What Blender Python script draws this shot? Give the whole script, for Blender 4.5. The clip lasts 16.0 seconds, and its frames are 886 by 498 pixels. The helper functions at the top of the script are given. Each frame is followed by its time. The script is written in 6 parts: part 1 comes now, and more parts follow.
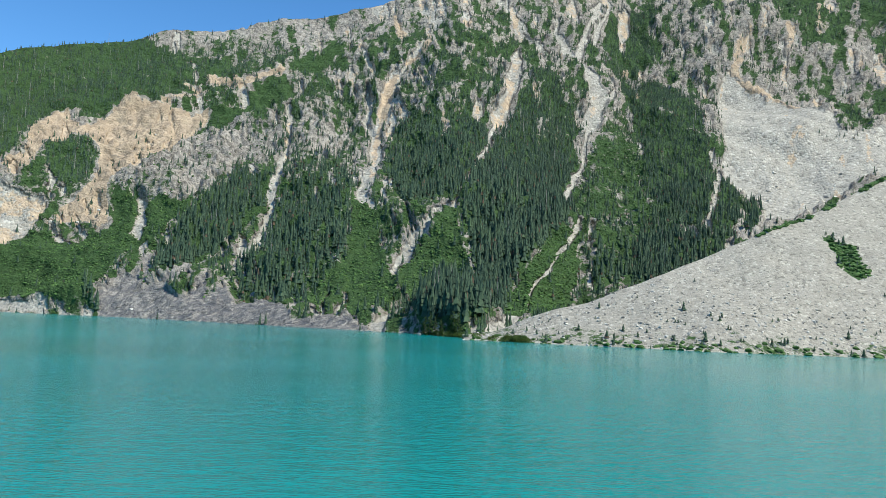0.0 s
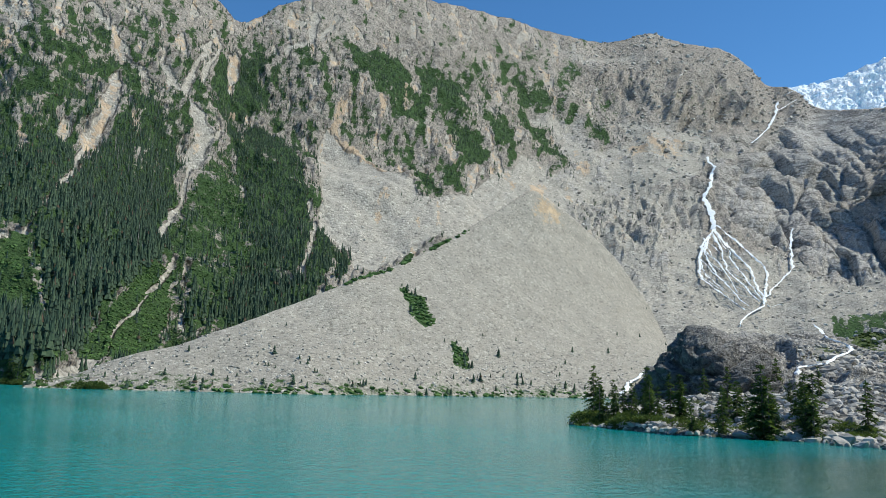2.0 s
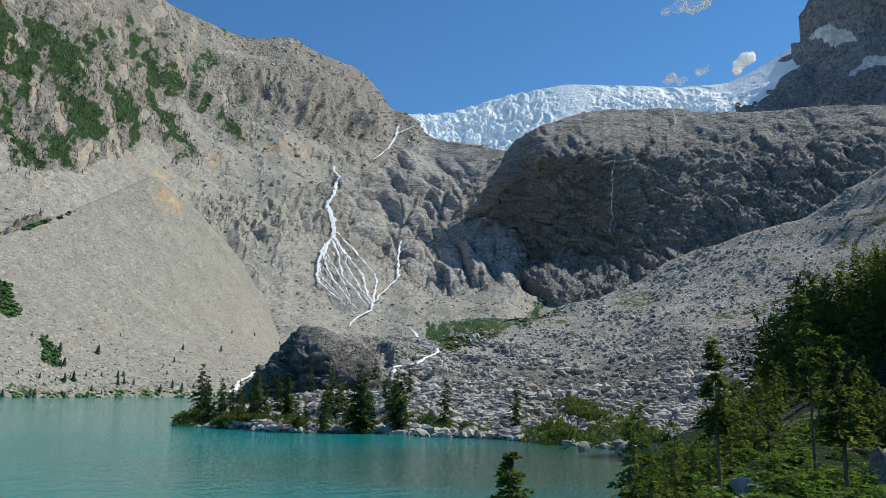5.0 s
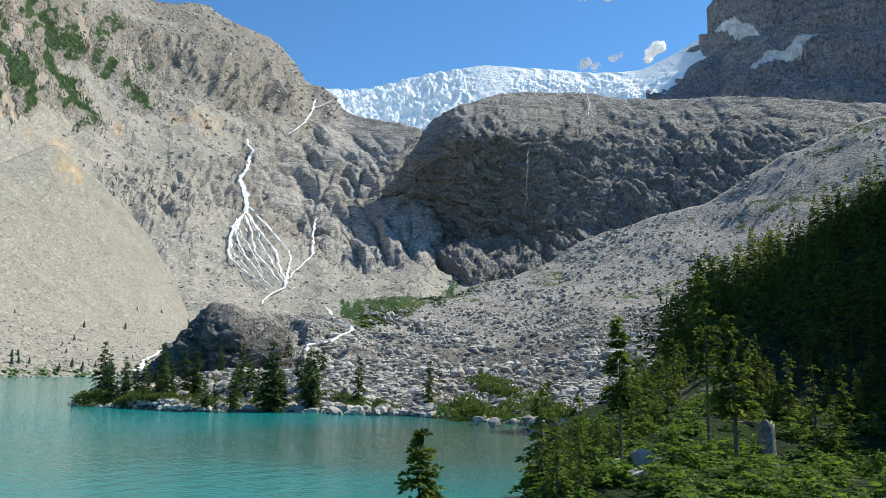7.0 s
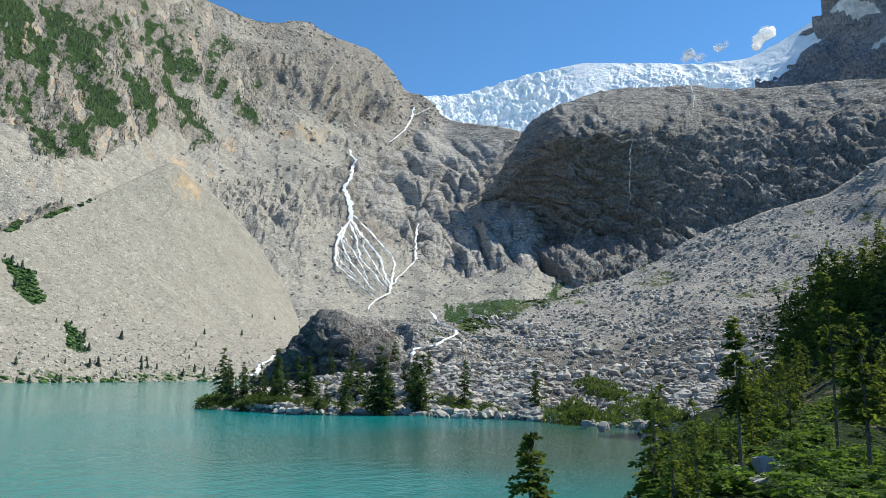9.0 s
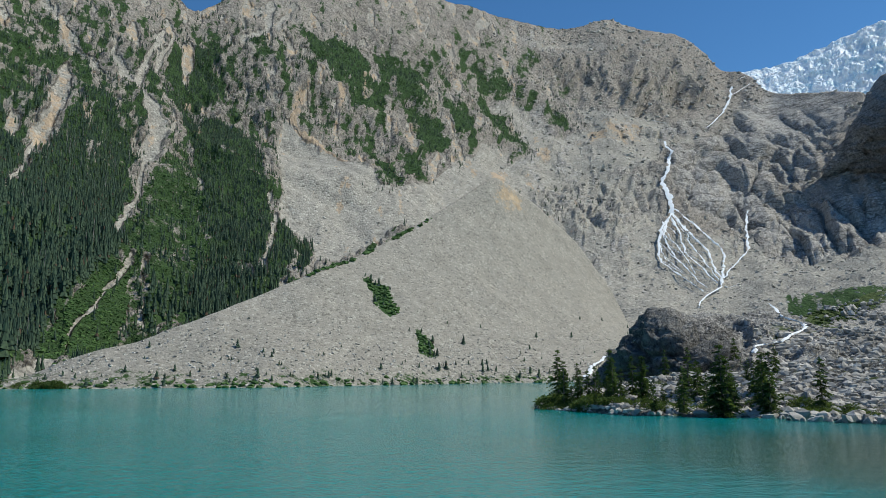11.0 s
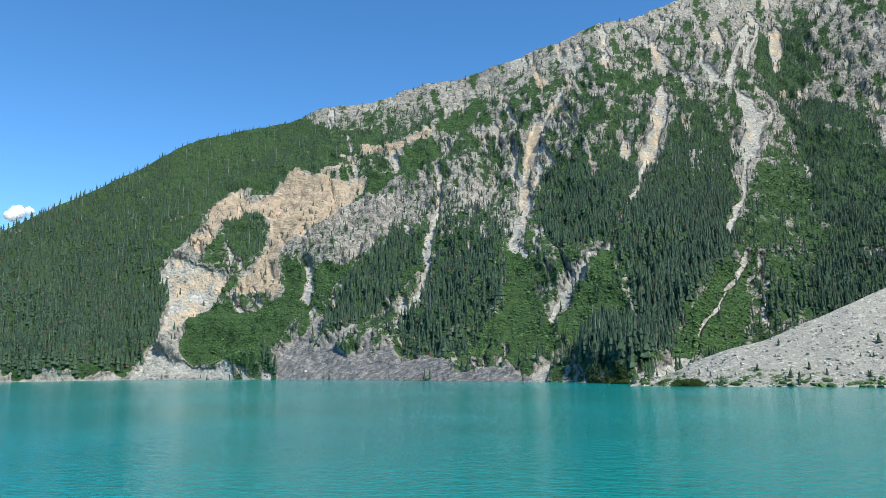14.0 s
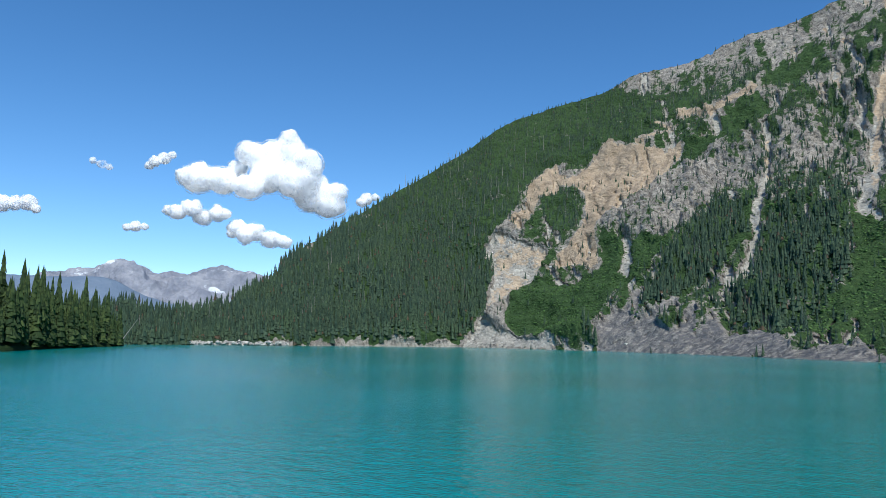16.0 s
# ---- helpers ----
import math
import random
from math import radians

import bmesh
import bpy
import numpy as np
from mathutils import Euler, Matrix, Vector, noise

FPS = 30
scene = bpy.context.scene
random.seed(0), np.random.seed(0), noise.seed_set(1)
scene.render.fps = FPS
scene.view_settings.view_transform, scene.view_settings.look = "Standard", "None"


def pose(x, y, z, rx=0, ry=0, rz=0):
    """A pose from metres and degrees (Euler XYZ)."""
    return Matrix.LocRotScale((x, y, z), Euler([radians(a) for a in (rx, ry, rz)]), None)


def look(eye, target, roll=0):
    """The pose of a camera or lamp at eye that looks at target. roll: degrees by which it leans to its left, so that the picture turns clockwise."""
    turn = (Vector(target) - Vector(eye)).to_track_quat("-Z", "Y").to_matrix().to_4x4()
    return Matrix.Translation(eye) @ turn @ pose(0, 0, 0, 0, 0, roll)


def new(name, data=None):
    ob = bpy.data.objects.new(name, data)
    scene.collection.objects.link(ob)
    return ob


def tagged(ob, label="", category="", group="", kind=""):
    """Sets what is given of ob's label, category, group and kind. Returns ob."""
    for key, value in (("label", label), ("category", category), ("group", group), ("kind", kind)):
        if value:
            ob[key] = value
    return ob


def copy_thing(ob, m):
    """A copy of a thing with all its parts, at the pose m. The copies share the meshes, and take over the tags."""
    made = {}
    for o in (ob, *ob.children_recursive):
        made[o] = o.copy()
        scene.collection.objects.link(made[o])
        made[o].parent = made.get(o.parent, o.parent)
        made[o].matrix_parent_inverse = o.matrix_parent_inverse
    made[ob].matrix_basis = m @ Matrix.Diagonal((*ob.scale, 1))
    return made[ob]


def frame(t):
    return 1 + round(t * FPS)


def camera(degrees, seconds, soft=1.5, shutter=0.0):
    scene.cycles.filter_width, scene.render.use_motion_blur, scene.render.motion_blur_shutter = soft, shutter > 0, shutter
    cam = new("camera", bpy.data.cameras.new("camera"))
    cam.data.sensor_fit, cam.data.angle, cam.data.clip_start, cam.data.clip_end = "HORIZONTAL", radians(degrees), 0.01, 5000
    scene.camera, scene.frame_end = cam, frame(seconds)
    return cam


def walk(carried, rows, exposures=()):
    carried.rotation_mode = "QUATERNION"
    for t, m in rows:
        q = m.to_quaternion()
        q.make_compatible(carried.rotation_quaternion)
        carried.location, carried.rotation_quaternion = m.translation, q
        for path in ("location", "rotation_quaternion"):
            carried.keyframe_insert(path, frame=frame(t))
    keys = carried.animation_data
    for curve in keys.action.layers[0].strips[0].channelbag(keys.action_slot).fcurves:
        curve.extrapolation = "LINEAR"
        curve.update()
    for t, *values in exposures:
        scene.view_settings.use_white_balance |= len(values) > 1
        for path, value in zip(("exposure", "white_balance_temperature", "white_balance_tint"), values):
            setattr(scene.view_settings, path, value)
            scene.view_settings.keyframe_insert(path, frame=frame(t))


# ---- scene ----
import itertools

EYE = 5.0  # the lookout's eye above the lake, metres
cam = camera(62.0, 16.0, soft=0.8)
PATH = """0.0 -0.002 0.148 5.000 0.06 5.49 -2.29
0.5 0.043 0.145 5.000 -7.32 6.51 -2.40
1.0 0.088 0.136 5.000 -14.91 7.68 -2.15
1.5 0.133 0.119 5.000 -22.89 8.95 -1.99
2.0 0.174 0.097 5.000 -30.68 9.90 -1.67
2.5 0.207 0.075 5.000 -37.33 10.49 -1.52
3.0 0.234 0.051 5.000 -43.26 10.79 -1.43
3.5 0.256 0.029 5.000 -48.43 10.88 -1.36
4.0 0.273 0.009 5.000 -52.89 10.82 -1.41
4.5 0.286 -0.010 5.000 -56.68 10.72 -1.40
5.0 0.296 -0.025 5.000 -59.78 10.59 -1.41
5.2 0.300 -0.031 5.000 -60.80 10.53 -1.37
7.3 0.317 -0.061 5.000 -66.49 8.99 -1.20
7.5 0.316 -0.060 5.000 -66.22 8.95 -1.22
8.0 0.312 -0.051 5.000 -64.62 8.96 -1.16
8.2 0.309 -0.045 5.000 -63.59 9.04 -1.12
10.3 0.242 0.047 5.000 -44.40 9.00 -0.27
10.5 0.229 0.059 5.000 -41.45 8.98 -0.16
11.0 0.190 0.089 5.000 -33.31 9.05 0.04
11.5 0.148 0.112 5.000 -25.34 9.42 0.03
12.0 0.104 0.129 5.000 -17.53 9.91 0.15
12.5 0.059 0.140 5.000 -9.79 10.04 0.23
13.0 0.015 0.144 5.000 -2.46 10.07 0.25
13.5 -0.031 0.144 5.000 5.16 9.65 0.47
14.0 -0.074 0.137 5.000 12.49 9.18 0.57
14.5 -0.114 0.127 5.000 19.28 8.87 0.43
15.0 -0.148 0.113 5.000 25.44 8.65 0.14
15.5 -0.180 0.096 5.000 31.26 8.11 -0.40
16.0 -0.208 0.078 5.000 36.74 6.97 -0.89"""
rows = []
for line in PATH.split("\n"):
    t, x, y, z, yaw, pitch, roll = map(float, line.split())
    rows.append((t, pose(x, y, z, 90 + pitch, roll, yaw)))
walk(cam, rows, [(0.0, 0.3, 6350, 3), (1.5, 0.2, 6400, 3), (2.5, -0.2, 6450, 4), (5.0, -0.22, 6600, 4), (7.5, 0.25, 6800, 5), (8.2, 0.25, 6800, 5), (10.5, -0.28, 6450, 4), (11.1, -0.36, 6420, 4), (12.0, -0.14, 6350, 3), (13.0, 0.08, 6300, 4), (14.5, 0.35, 6150, 3), (16.0, -0.18, 6050, 6)])

# ---------------------------------------------------------------- light
SUN_AZ, SUN_EL = 127.0, 51.0
world = bpy.data.worlds.new("world")
scene.world = world
world.use_nodes = True
wn = world.node_tree.nodes
sky = wn.new("ShaderNodeTexSky")
sky.sky_type = "NISHITA"
sky.sun_disc = False
sky.sun_elevation, sky.sun_rotation = radians(SUN_EL), radians(SUN_AZ)
sky.altitude, sky.air_density, sky.dust_density, sky.ozone_density = 1600, 0.93, 0.0, 2.5
deep = wn.new("ShaderNodeHueSaturation")  # the clear, deep blue of mountain air
deep.inputs["Saturation"].default_value = 1.22
world.node_tree.links.new(sky.outputs[0], deep.inputs["Color"])
world.node_tree.links.new(deep.outputs[0], wn["Background"].inputs[0])
wn["Background"].inputs[1].default_value = 0.174
sun_data = bpy.data.lights.new("sun", "SUN")
sun_data.energy, sun_data.angle, sun_data.color = 5.0, radians(0.5), (1.0, 0.945, 0.85)
sun = new("sun", sun_data)
sa, se = radians(SUN_AZ), radians(SUN_EL)
sun.matrix_world = look((math.sin(sa) * 900, math.cos(sa) * 900, 900 * math.tan(se)), (0, 0, 0))

# ---------------------------------------------------------------- materials


class Nodes:
    """A node material: a Principled surface with a colour, roughness and bump built by small helpers."""

    def __init__(self, name, rough=0.9, spec=0.3):
        self.mat = bpy.data.materials.new(name)
        self.mat.use_nodes = True
        self.tree = self.mat.node_tree
        self.bsdf = self.tree.nodes["Principled BSDF"]
        self.bsdf.inputs["Roughness"].default_value = rough
        self.bsdf.inputs["Specular IOR Level"].default_value = spec
        self.pos = self.add("ShaderNodeNewGeometry").outputs["Position"]

    def add(self, kind, **values):
        node = self.tree.nodes.new(kind)
        for key, value in values.items():
            setattr(node, key, value)
        return node

    def put(self, node, socket, value):
        if hasattr(value, "is_output"):
            self.tree.links.new(value, node.inputs[socket])
        else:
            node.inputs[socket].default_value = value

    def noise(self, size, detail=5, rough=0.6, stretch=(1, 1, 1)):
        m = self.add("ShaderNodeMapping")
        self.put(m, "Vector", self.pos)
        self.put(m, "Scale", tuple(s / size for s in stretch))
        n = self.add("ShaderNodeTexNoise")
        self.put(n, "Vector", m.outputs[0])
        self.put(n, "Scale", 1.0)
        self.put(n, "Detail", detail)
        self.put(n, "Roughness", rough)
        return n.outputs[0]

    def voronoi(self, size, feature="F1", out="Distance", stretch=(1, 1, 1), turn=(0, 0, 0)):
        m = self.add("ShaderNodeMapping")
        self.put(m, "Rotation", turn)
        self.put(m, "Vector", self.pos)
        self.put(m, "Scale", tuple(s / size for s in stretch))
        n = self.add("ShaderNodeTexVoronoi", feature=feature)
        self.put(n, "Vector", m.outputs[0])
        self.put(n, "Scale", 1.0)
        return n.outputs[out]

    def calc(self, op, a, b=0.0, clamp=False):
        n = self.add("ShaderNodeMath", operation=op, use_clamp=clamp)
        self.put(n, 0, a)
        self.put(n, 1, b)
        return n.outputs[0]

    def step(self, value, lo, hi):
        n = self.add("ShaderNodeMapRange", interpolation_type="SMOOTHSTEP")
        self.put(n, "Value", value)
        self.put(n, "From Min", lo)
        self.put(n, "From Max", hi)
        return n.outputs[0]

    def mix(self, fac, a, b, blend="MIX"):
        n = self.add("ShaderNodeMix", data_type="RGBA", blend_type=blend)
        self.put(n, "Factor", fac)
        for i, c in ((6, a), (7, b)):
            self.put(n, i, c if hasattr(c, "is_output") else (*c, 1))
        return n.outputs[2]

    def ramp(self, value, stops):
        n = self.add("ShaderNodeValToRGB")
        el = n.color_ramp.elements
        while len(el) < len(stops):
            el.new(0.5)
        for e, (p, c) in zip(el, stops):
            e.position, e.color = p, (*c, 1)
        self.put(n, 0, value)
        return n.outputs[0]

    def attr(self, name):
        n = self.add("ShaderNodeAttribute", attribute_name=name)
        s = self.add("ShaderNodeSeparateColor")
        self.put(s, 0, n.outputs["Color"])
        return s.outputs[0], s.outputs[1], s.outputs[2], n.outputs["Alpha"]

    def island(self):
        return self.add("ShaderNodeNewGeometry").outputs["Random Per Island"]

    def bump(self, height, strength=0.5, distance=1.0):
        n = self.add("ShaderNodeBump")
        self.put(n, "Height", height)
        self.put(n, "Strength", strength)
        self.put(n, "Distance", distance)
        self.put(self.bsdf, "Normal", n.outputs[0])

    def colour(self, value):
        self.put(self.bsdf, "Base Color", value if hasattr(value, "is_output") else (*value, 1))
        return self.mat


def slope_material(name, rock, dark, grain=1.0, pale=(0.43, 0.40, 0.36), tan=(0.50, 0.38, 0.25), green=(0.042, 0.082, 0.026), cracks=0.3, rugged=3.0, ledges=1.0):
    """Mountain ground: rock with cracks, and brush, scree and tan soil where the cover says so."""
    k = Nodes(name, 0.95, 0.15)
    big = k.noise(70 * grain, 7, 0.68, (1, 1, 0.4))
    fine = k.noise(5 * grain, 6, 0.7)
    crack = k.voronoi(9 * grain, "DISTANCE_TO_EDGE", "Distance", (1, 1, 0.4))
    speck = k.noise(1.7 * grain, 5, 0.8)
    c = k.mix(k.step(big, 0.32, 0.66), dark, rock)
    c = k.mix(k.step(fine, 0.35, 0.75), c, tuple(min(1, v * 1.35) for v in rock))
    pit = k.noise(3.2 * grain, 8, 0.8, (1, 1, 0.75))
    c = k.mix(k.calc("MULTIPLY", k.step(pit, 0.48, 0.40), 0.72), c, tuple(v * 0.35 for v in dark))
    c = k.mix(k.calc("MULTIPLY", k.step(pit, 0.53, 0.61), 0.7), c, tuple(min(1, v * 1.6) for v in rock))
    c = k.mix(k.calc("MULTIPLY", k.step(crack, 0.06, 0.0), cracks), c, tuple(v * 0.45 for v in dark))
    # worn: pale slab rock, also used to paint the dome's sunlit cap
    veg, scree, soil, worn = k.attr("cover")
    slab = k.mix(k.step(pit, 0.44, 0.58), (0.30, 0.29, 0.272), (0.60, 0.57, 0.525))
    c = k.mix(k.calc("MULTIPLY", worn, k.step(k.noise(13 * grain, 7, 0.7, (1, 1, 1.6)), 0.28, 0.46)), c, slab)
    joint = k.noise(42 * grain, 6, 0.62, (0.5, 0.5, 2.4))
    joint = k.calc("ABSOLUTE", k.calc("SUBTRACT", joint, 0.5))
    c = k.mix(k.calc("MULTIPLY", k.calc("MULTIPLY", k.step(joint, 0.03, 0.004), k.step(worn, 0.05, 0.4)), 0.6), c, tuple(v * 0.35 for v in dark))
    slate = k.add("ShaderNodeAttribute", attribute_name="slate").outputs["Fac"]
    c = k.mix(k.calc("MULTIPLY", slate, k.step(fine, 0.72, 0.3)), c, (0.135, 0.134, 0.142))
    jit = k.calc("SUBTRACT", k.calc("ADD", k.calc("MULTIPLY", fine, 0.6), k.calc("MULTIPLY", k.noise(18 * grain, 4, 0.6), 0.6)), 0.6)
    cell = k.add("ShaderNodeSeparateColor")
    k.put(cell, 0, k.voronoi(2.3 * grain, "F1", "Color"))
    dome_ = k.voronoi(2.3 * grain)
    sc = k.ramp(speck, [(0.3, tuple(v * 0.6 for v in pale)), (0.47, pale), (0.62, tuple(min(1, v * 1.15) for v in pale)), (0.72, tuple(min(1, v * 1.5) for v in pale))])
    sc = k.mix(0.7, sc, k.ramp(cell.outputs[0], [(0.06, tuple(v * 0.45 for v in pale)), (0.16, tuple(v * 0.9 for v in pale)), (0.5, pale), (0.84, tuple(min(1, v * 1.1) for v in pale)), (0.95, tuple(min(1, v * 1.6) for v in pale))]))
    sc = k.mix(k.calc("MULTIPLY", k.step(k.noise(26 * grain, 5, 0.65), 0.42, 0.7), 0.3), sc, tuple(v * 0.66 for v in pale))
    c = k.mix(k.step(k.calc("ADD", scree, k.calc("MULTIPLY", jit, 1.7)), 0.40, 0.60), c, sc)
    so = k.mix(k.step(k.noise(9 * grain, 8, 0.75, (1, 1, 0.6)), 0.34, 0.66), tuple(v * 0.68 for v in tan), tuple(min(1, v * 1.1) for v in tan))
    c = k.mix(k.step(k.calc("ADD", soil, k.calc("MULTIPLY", jit, 1.9)), 0.40, 0.60), c, so)
    lea = k.ramp(k.noise(3.5 * grain, 5, 0.75), [(0.3, tuple(v * 0.45 for v in green)), (0.5, green), (0.72, (green[0] * 1.4, green[1] * 1.3, green[2] * 1.2))])
    c = k.mix(k.step(k.calc("ADD", veg, k.calc("MULTIPLY", jit, 1.6)), 0.42, 0.58), c, lea)
    h = k.calc("ADD", k.calc("MULTIPLY", fine, 1.0), k.calc("MULTIPLY", speck, 0.35))
    h = k.calc("ADD", h, k.calc("MULTIPLY", k.step(crack, 0.0, 0.12), cracks))
    fold = k.calc("ABSOLUTE", k.calc("SUBTRACT", k.noise(26 * grain, 8, 0.66, (0.7, 0.7, 1.7)), 0.5))
    h = k.calc("ADD", h, k.calc("MULTIPLY", k.step(fold, 0.0, 0.16), ledges))
    m = k.add("ShaderNodeMix", data_type="FLOAT")
    k.put(m, 0, k.step(scree, 0.3, 0.7))
    k.put(m, 2, h)
    k.put(m, 3, k.calc("MULTIPLY", k.calc("ADD", dome_, k.calc("MULTIPLY", speck, -0.8)), -0.36))
    h = m.outputs[0]
    k.bump(h, 1.0, rugged * grain)
    return k.colour(c)


ROCK = slope_material("mountain_rock", (0.338, 0.305, 0.262), (0.165, 0.149, 0.131), 0.8, cracks=0.15, rugged=2.5, ledges=0.6, pale=(0.35, 0.328, 0.283), tan=(0.50, 0.385, 0.27), green=(0.049, 0.09, 0.032))
SLAB = slope_material("dome_rock", (0.33, 0.322, 0.31), (0.165, 0.162, 0.162), 0.8, ledges=2.0)
PEAK = slope_material("peak_rock", (0.30, 0.30, 0.315), (0.17, 0.17, 0.185), 1.6, tan=(0.88, 0.9, 0.93))
SCREE = slope_material("moraine_scree", (0.36, 0.335, 0.29), (0.29, 0.27, 0.235), 0.3, pale=(0.312, 0.289, 0.245), cracks=0.0, rugged=1.4)
CROP = slope_material("outcrop_rock", (0.20, 0.198, 0.19), (0.10, 0.10, 0.10), 0.2)
TALUS = slope_material("talus_ground", (0.195, 0.186, 0.17), (0.095, 0.091, 0.084), 0.3, pale=(0.33, 0.31, 0.28), cracks=0.0, green=(0.075, 0.105, 0.034))
SOIL = slope_material("shore_soil", (0.16, 0.14, 0.10), (0.07, 0.065, 0.045), 0.1, green=(0.022, 0.045, 0.014))


def glacier_material():
    k = Nodes("glacier_ice", 0.6, 0.4)
    n = k.noise(30, 5, 0.65, (1, 1, 2.0))
    c = k.ramp(n, [(0.3, (0.50, 0.72, 0.82)), (0.43, (0.80, 0.89, 0.94)), (0.6, (0.93, 0.95, 0.97))])
    c = k.mix(k.calc("MULTIPLY", k.step(k.noise(70, 5), 0.58, 0.75), 0.5), c, (0.62, 0.60, 0.57))
    k.bump(k.noise(9, 5, 0.7), 0.6, 5.0)
    return k.colour(c)


ICE = glacier_material()


def water_material():
    k = Nodes("lake_water", 0.12, 0.5)
    k.bsdf.inputs["IOR"].default_value = 1.33
    c = k.mix(k.step(k.noise(120, 3), 0.35, 0.7), (0.005, 0.202, 0.207), (0.008, 0.244, 0.242))
    for (x, y), lo, hi, silt, share in (((108, 125), 20, 75, (0.12, 0.25, 0.20), 0.4), ((52, 17), 6, 34, (0.05, 0.09, 0.055), 0.9)):
        d = k.add("ShaderNodeVectorMath", operation="DISTANCE")
        k.put(d, 0, k.pos)
        k.put(d, 1, (x, y, 0))
        near = k.calc("ADD", d.outputs["Value"], k.calc("MULTIPLY", k.calc("SUBTRACT", k.noise(25, 3), 0.5), 30))
        c = k.mix(k.calc("MULTIPLY", k.step(near, hi, lo), share), c, silt)
    h = k.calc("ADD", k.noise(0.42, 3, 0.55, (1, 1.7, 1)), k.calc("MULTIPLY", k.noise(1.7, 3, 0.55, (1, 1.7, 1)), 1.7))
    gust = k.calc("ADD", k.calc("MULTIPLY", k.step(k.noise(55, 3, 0.5), 0.35, 0.65), 0.7), 0.5)
    k.bump(k.calc("MULTIPLY", h, gust), 0.55, 0.15)
    return k.colour(c)


WATER = water_material()


def needle_material(name, lo, hi, rust=0.0, thin=0.0, size=1.2, glow=(1.5, 1.5, 0.8), drift=None):
    k = Nodes(name, 0.75, 0.2)
    c = k.mix(k.island(), lo, hi)
    if drift:  # paler stands here and there
        c = k.mix(k.calc("MULTIPLY", k.step(k.noise(28, 4, 0.6), 0.48, 0.7), 0.4), c, drift)
    if rust:
        c = k.mix(k.calc("MULTIPLY", k.calc("GREATER_THAN", k.island(), 1 - rust), 0.85), c, (0.12, 0.068, 0.045))
    c = k.mix(k.step(k.noise(size, 3), 0.4, 0.75), c, tuple(v * 0.6 for v in lo))
    if thin:
        t = k.add("ShaderNodeBsdfTranslucent")
        k.put(t, "Color", k.mix(1.0, c, glow, "MULTIPLY"))
        m = k.add("ShaderNodeMixShader")
        k.put(m, 0, thin)
        k.tree.links.new(k.bsdf.outputs[0], m.inputs[1])
        k.tree.links.new(t.outputs[0], m.inputs[2])
        k.tree.links.new(m.outputs[0], k.tree.nodes["Material Output"].inputs["Surface"])
    return k.colour(c)


# far needles: green pulled to blue-grey, a little haze in the colour
FIR_FAR = needle_material("far_fir_needles", (0.031, 0.060, 0.041), (0.080, 0.122, 0.068), 0.02, drift=(0.09, 0.14, 0.058))
BROAD_FAR = needle_material("far_shrub_leaves", (0.050, 0.104, 0.030), (0.092, 0.160, 0.044), size=3.0)
FIR = needle_material("fir_needles", (0.055, 0.09, 0.024), (0.19, 0.235, 0.062), 0, 0.5)
LOWFIR = needle_material("low_fir_needles", (0.06, 0.118, 0.027), (0.165, 0.255, 0.062), 0, 0.5)
BROAD = needle_material("shrub_leaves", (0.055, 0.095, 0.03), (0.14, 0.19, 0.062), 0, 0.42)


def plain(name, a, b, size, rough=0.9, spec=0.2, bump=0.4):
    k = Nodes(name, rough, spec)
    n = k.noise(size, 6, 0.65)
    c = k.mix(k.step(n, 0.3, 0.7), a, b)
    k.bump(k.noise(size * 0.3, 5, 0.7), bump, size * 0.3)
    return k.colour(c)


BARK = plain("fir_bark", (0.09, 0.075, 0.06), (0.22, 0.20, 0.18), 0.15)
DEADWOOD = plain("grey_deadwood", (0.16, 0.15, 0.14), (0.36, 0.34, 0.32), 0.12)


def cloud_material():
    """Dense cloud: light scatters far inside it."""
    k = Nodes("cloud_white", 1.0, 0.0)
    k.bsdf.inputs["Subsurface Weight"].default_value = 1.0
    k.bsdf.inputs["Subsurface Radius"].default_value = (1, 1, 1)
    k.bsdf.inputs["Subsurface Scale"].default_value = 160
    return k.colour((0.985, 0.985, 0.985))


CLOUD = cloud_material()


def wisp_material():
    """Thin cloud that lets most of the sky through, in torn shreds."""
    k = Nodes("thin_cloud", 1.0, 0.0)
    t = k.add("ShaderNodeBsdfTransparent")
    m = k.add("ShaderNodeMixShader")
    k.put(m, 0, k.calc("MULTIPLY", k.step(k.noise(70, 5, 0.65), 0.40, 0.72), 0.6))
    k.tree.links.new(t.outputs[0], m.inputs[1])
    k.tree.links.new(k.bsdf.outputs[0], m.inputs[2])
    k.tree.links.new(m.outputs[0], k.tree.nodes["Material Output"].inputs["Surface"])
    return k.colour((0.85, 0.85, 0.85))


WISP = wisp_material()


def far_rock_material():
    """Bare far peaks, haze painted in as pale blue rock, with old snow in the hollows."""
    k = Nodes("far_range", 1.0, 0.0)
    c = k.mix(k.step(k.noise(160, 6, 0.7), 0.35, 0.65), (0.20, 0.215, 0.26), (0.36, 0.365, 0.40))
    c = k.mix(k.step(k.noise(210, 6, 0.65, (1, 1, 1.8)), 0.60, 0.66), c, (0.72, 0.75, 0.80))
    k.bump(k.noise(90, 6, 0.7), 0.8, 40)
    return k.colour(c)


FARROCK = far_rock_material()
# wooded ridge: the blue of distant haze is put into its colour
FARWOOD_HAZE = plain("far_wood_haze", (0.15, 0.20, 0.27), (0.19, 0.24, 0.31), 120, 1.0, 0.0, 0.5)
FOAM = plain("white_water", (0.95, 0.96, 0.97), (0.82, 0.86, 0.88), 2.5, 0.5, 0.3, 0.3)


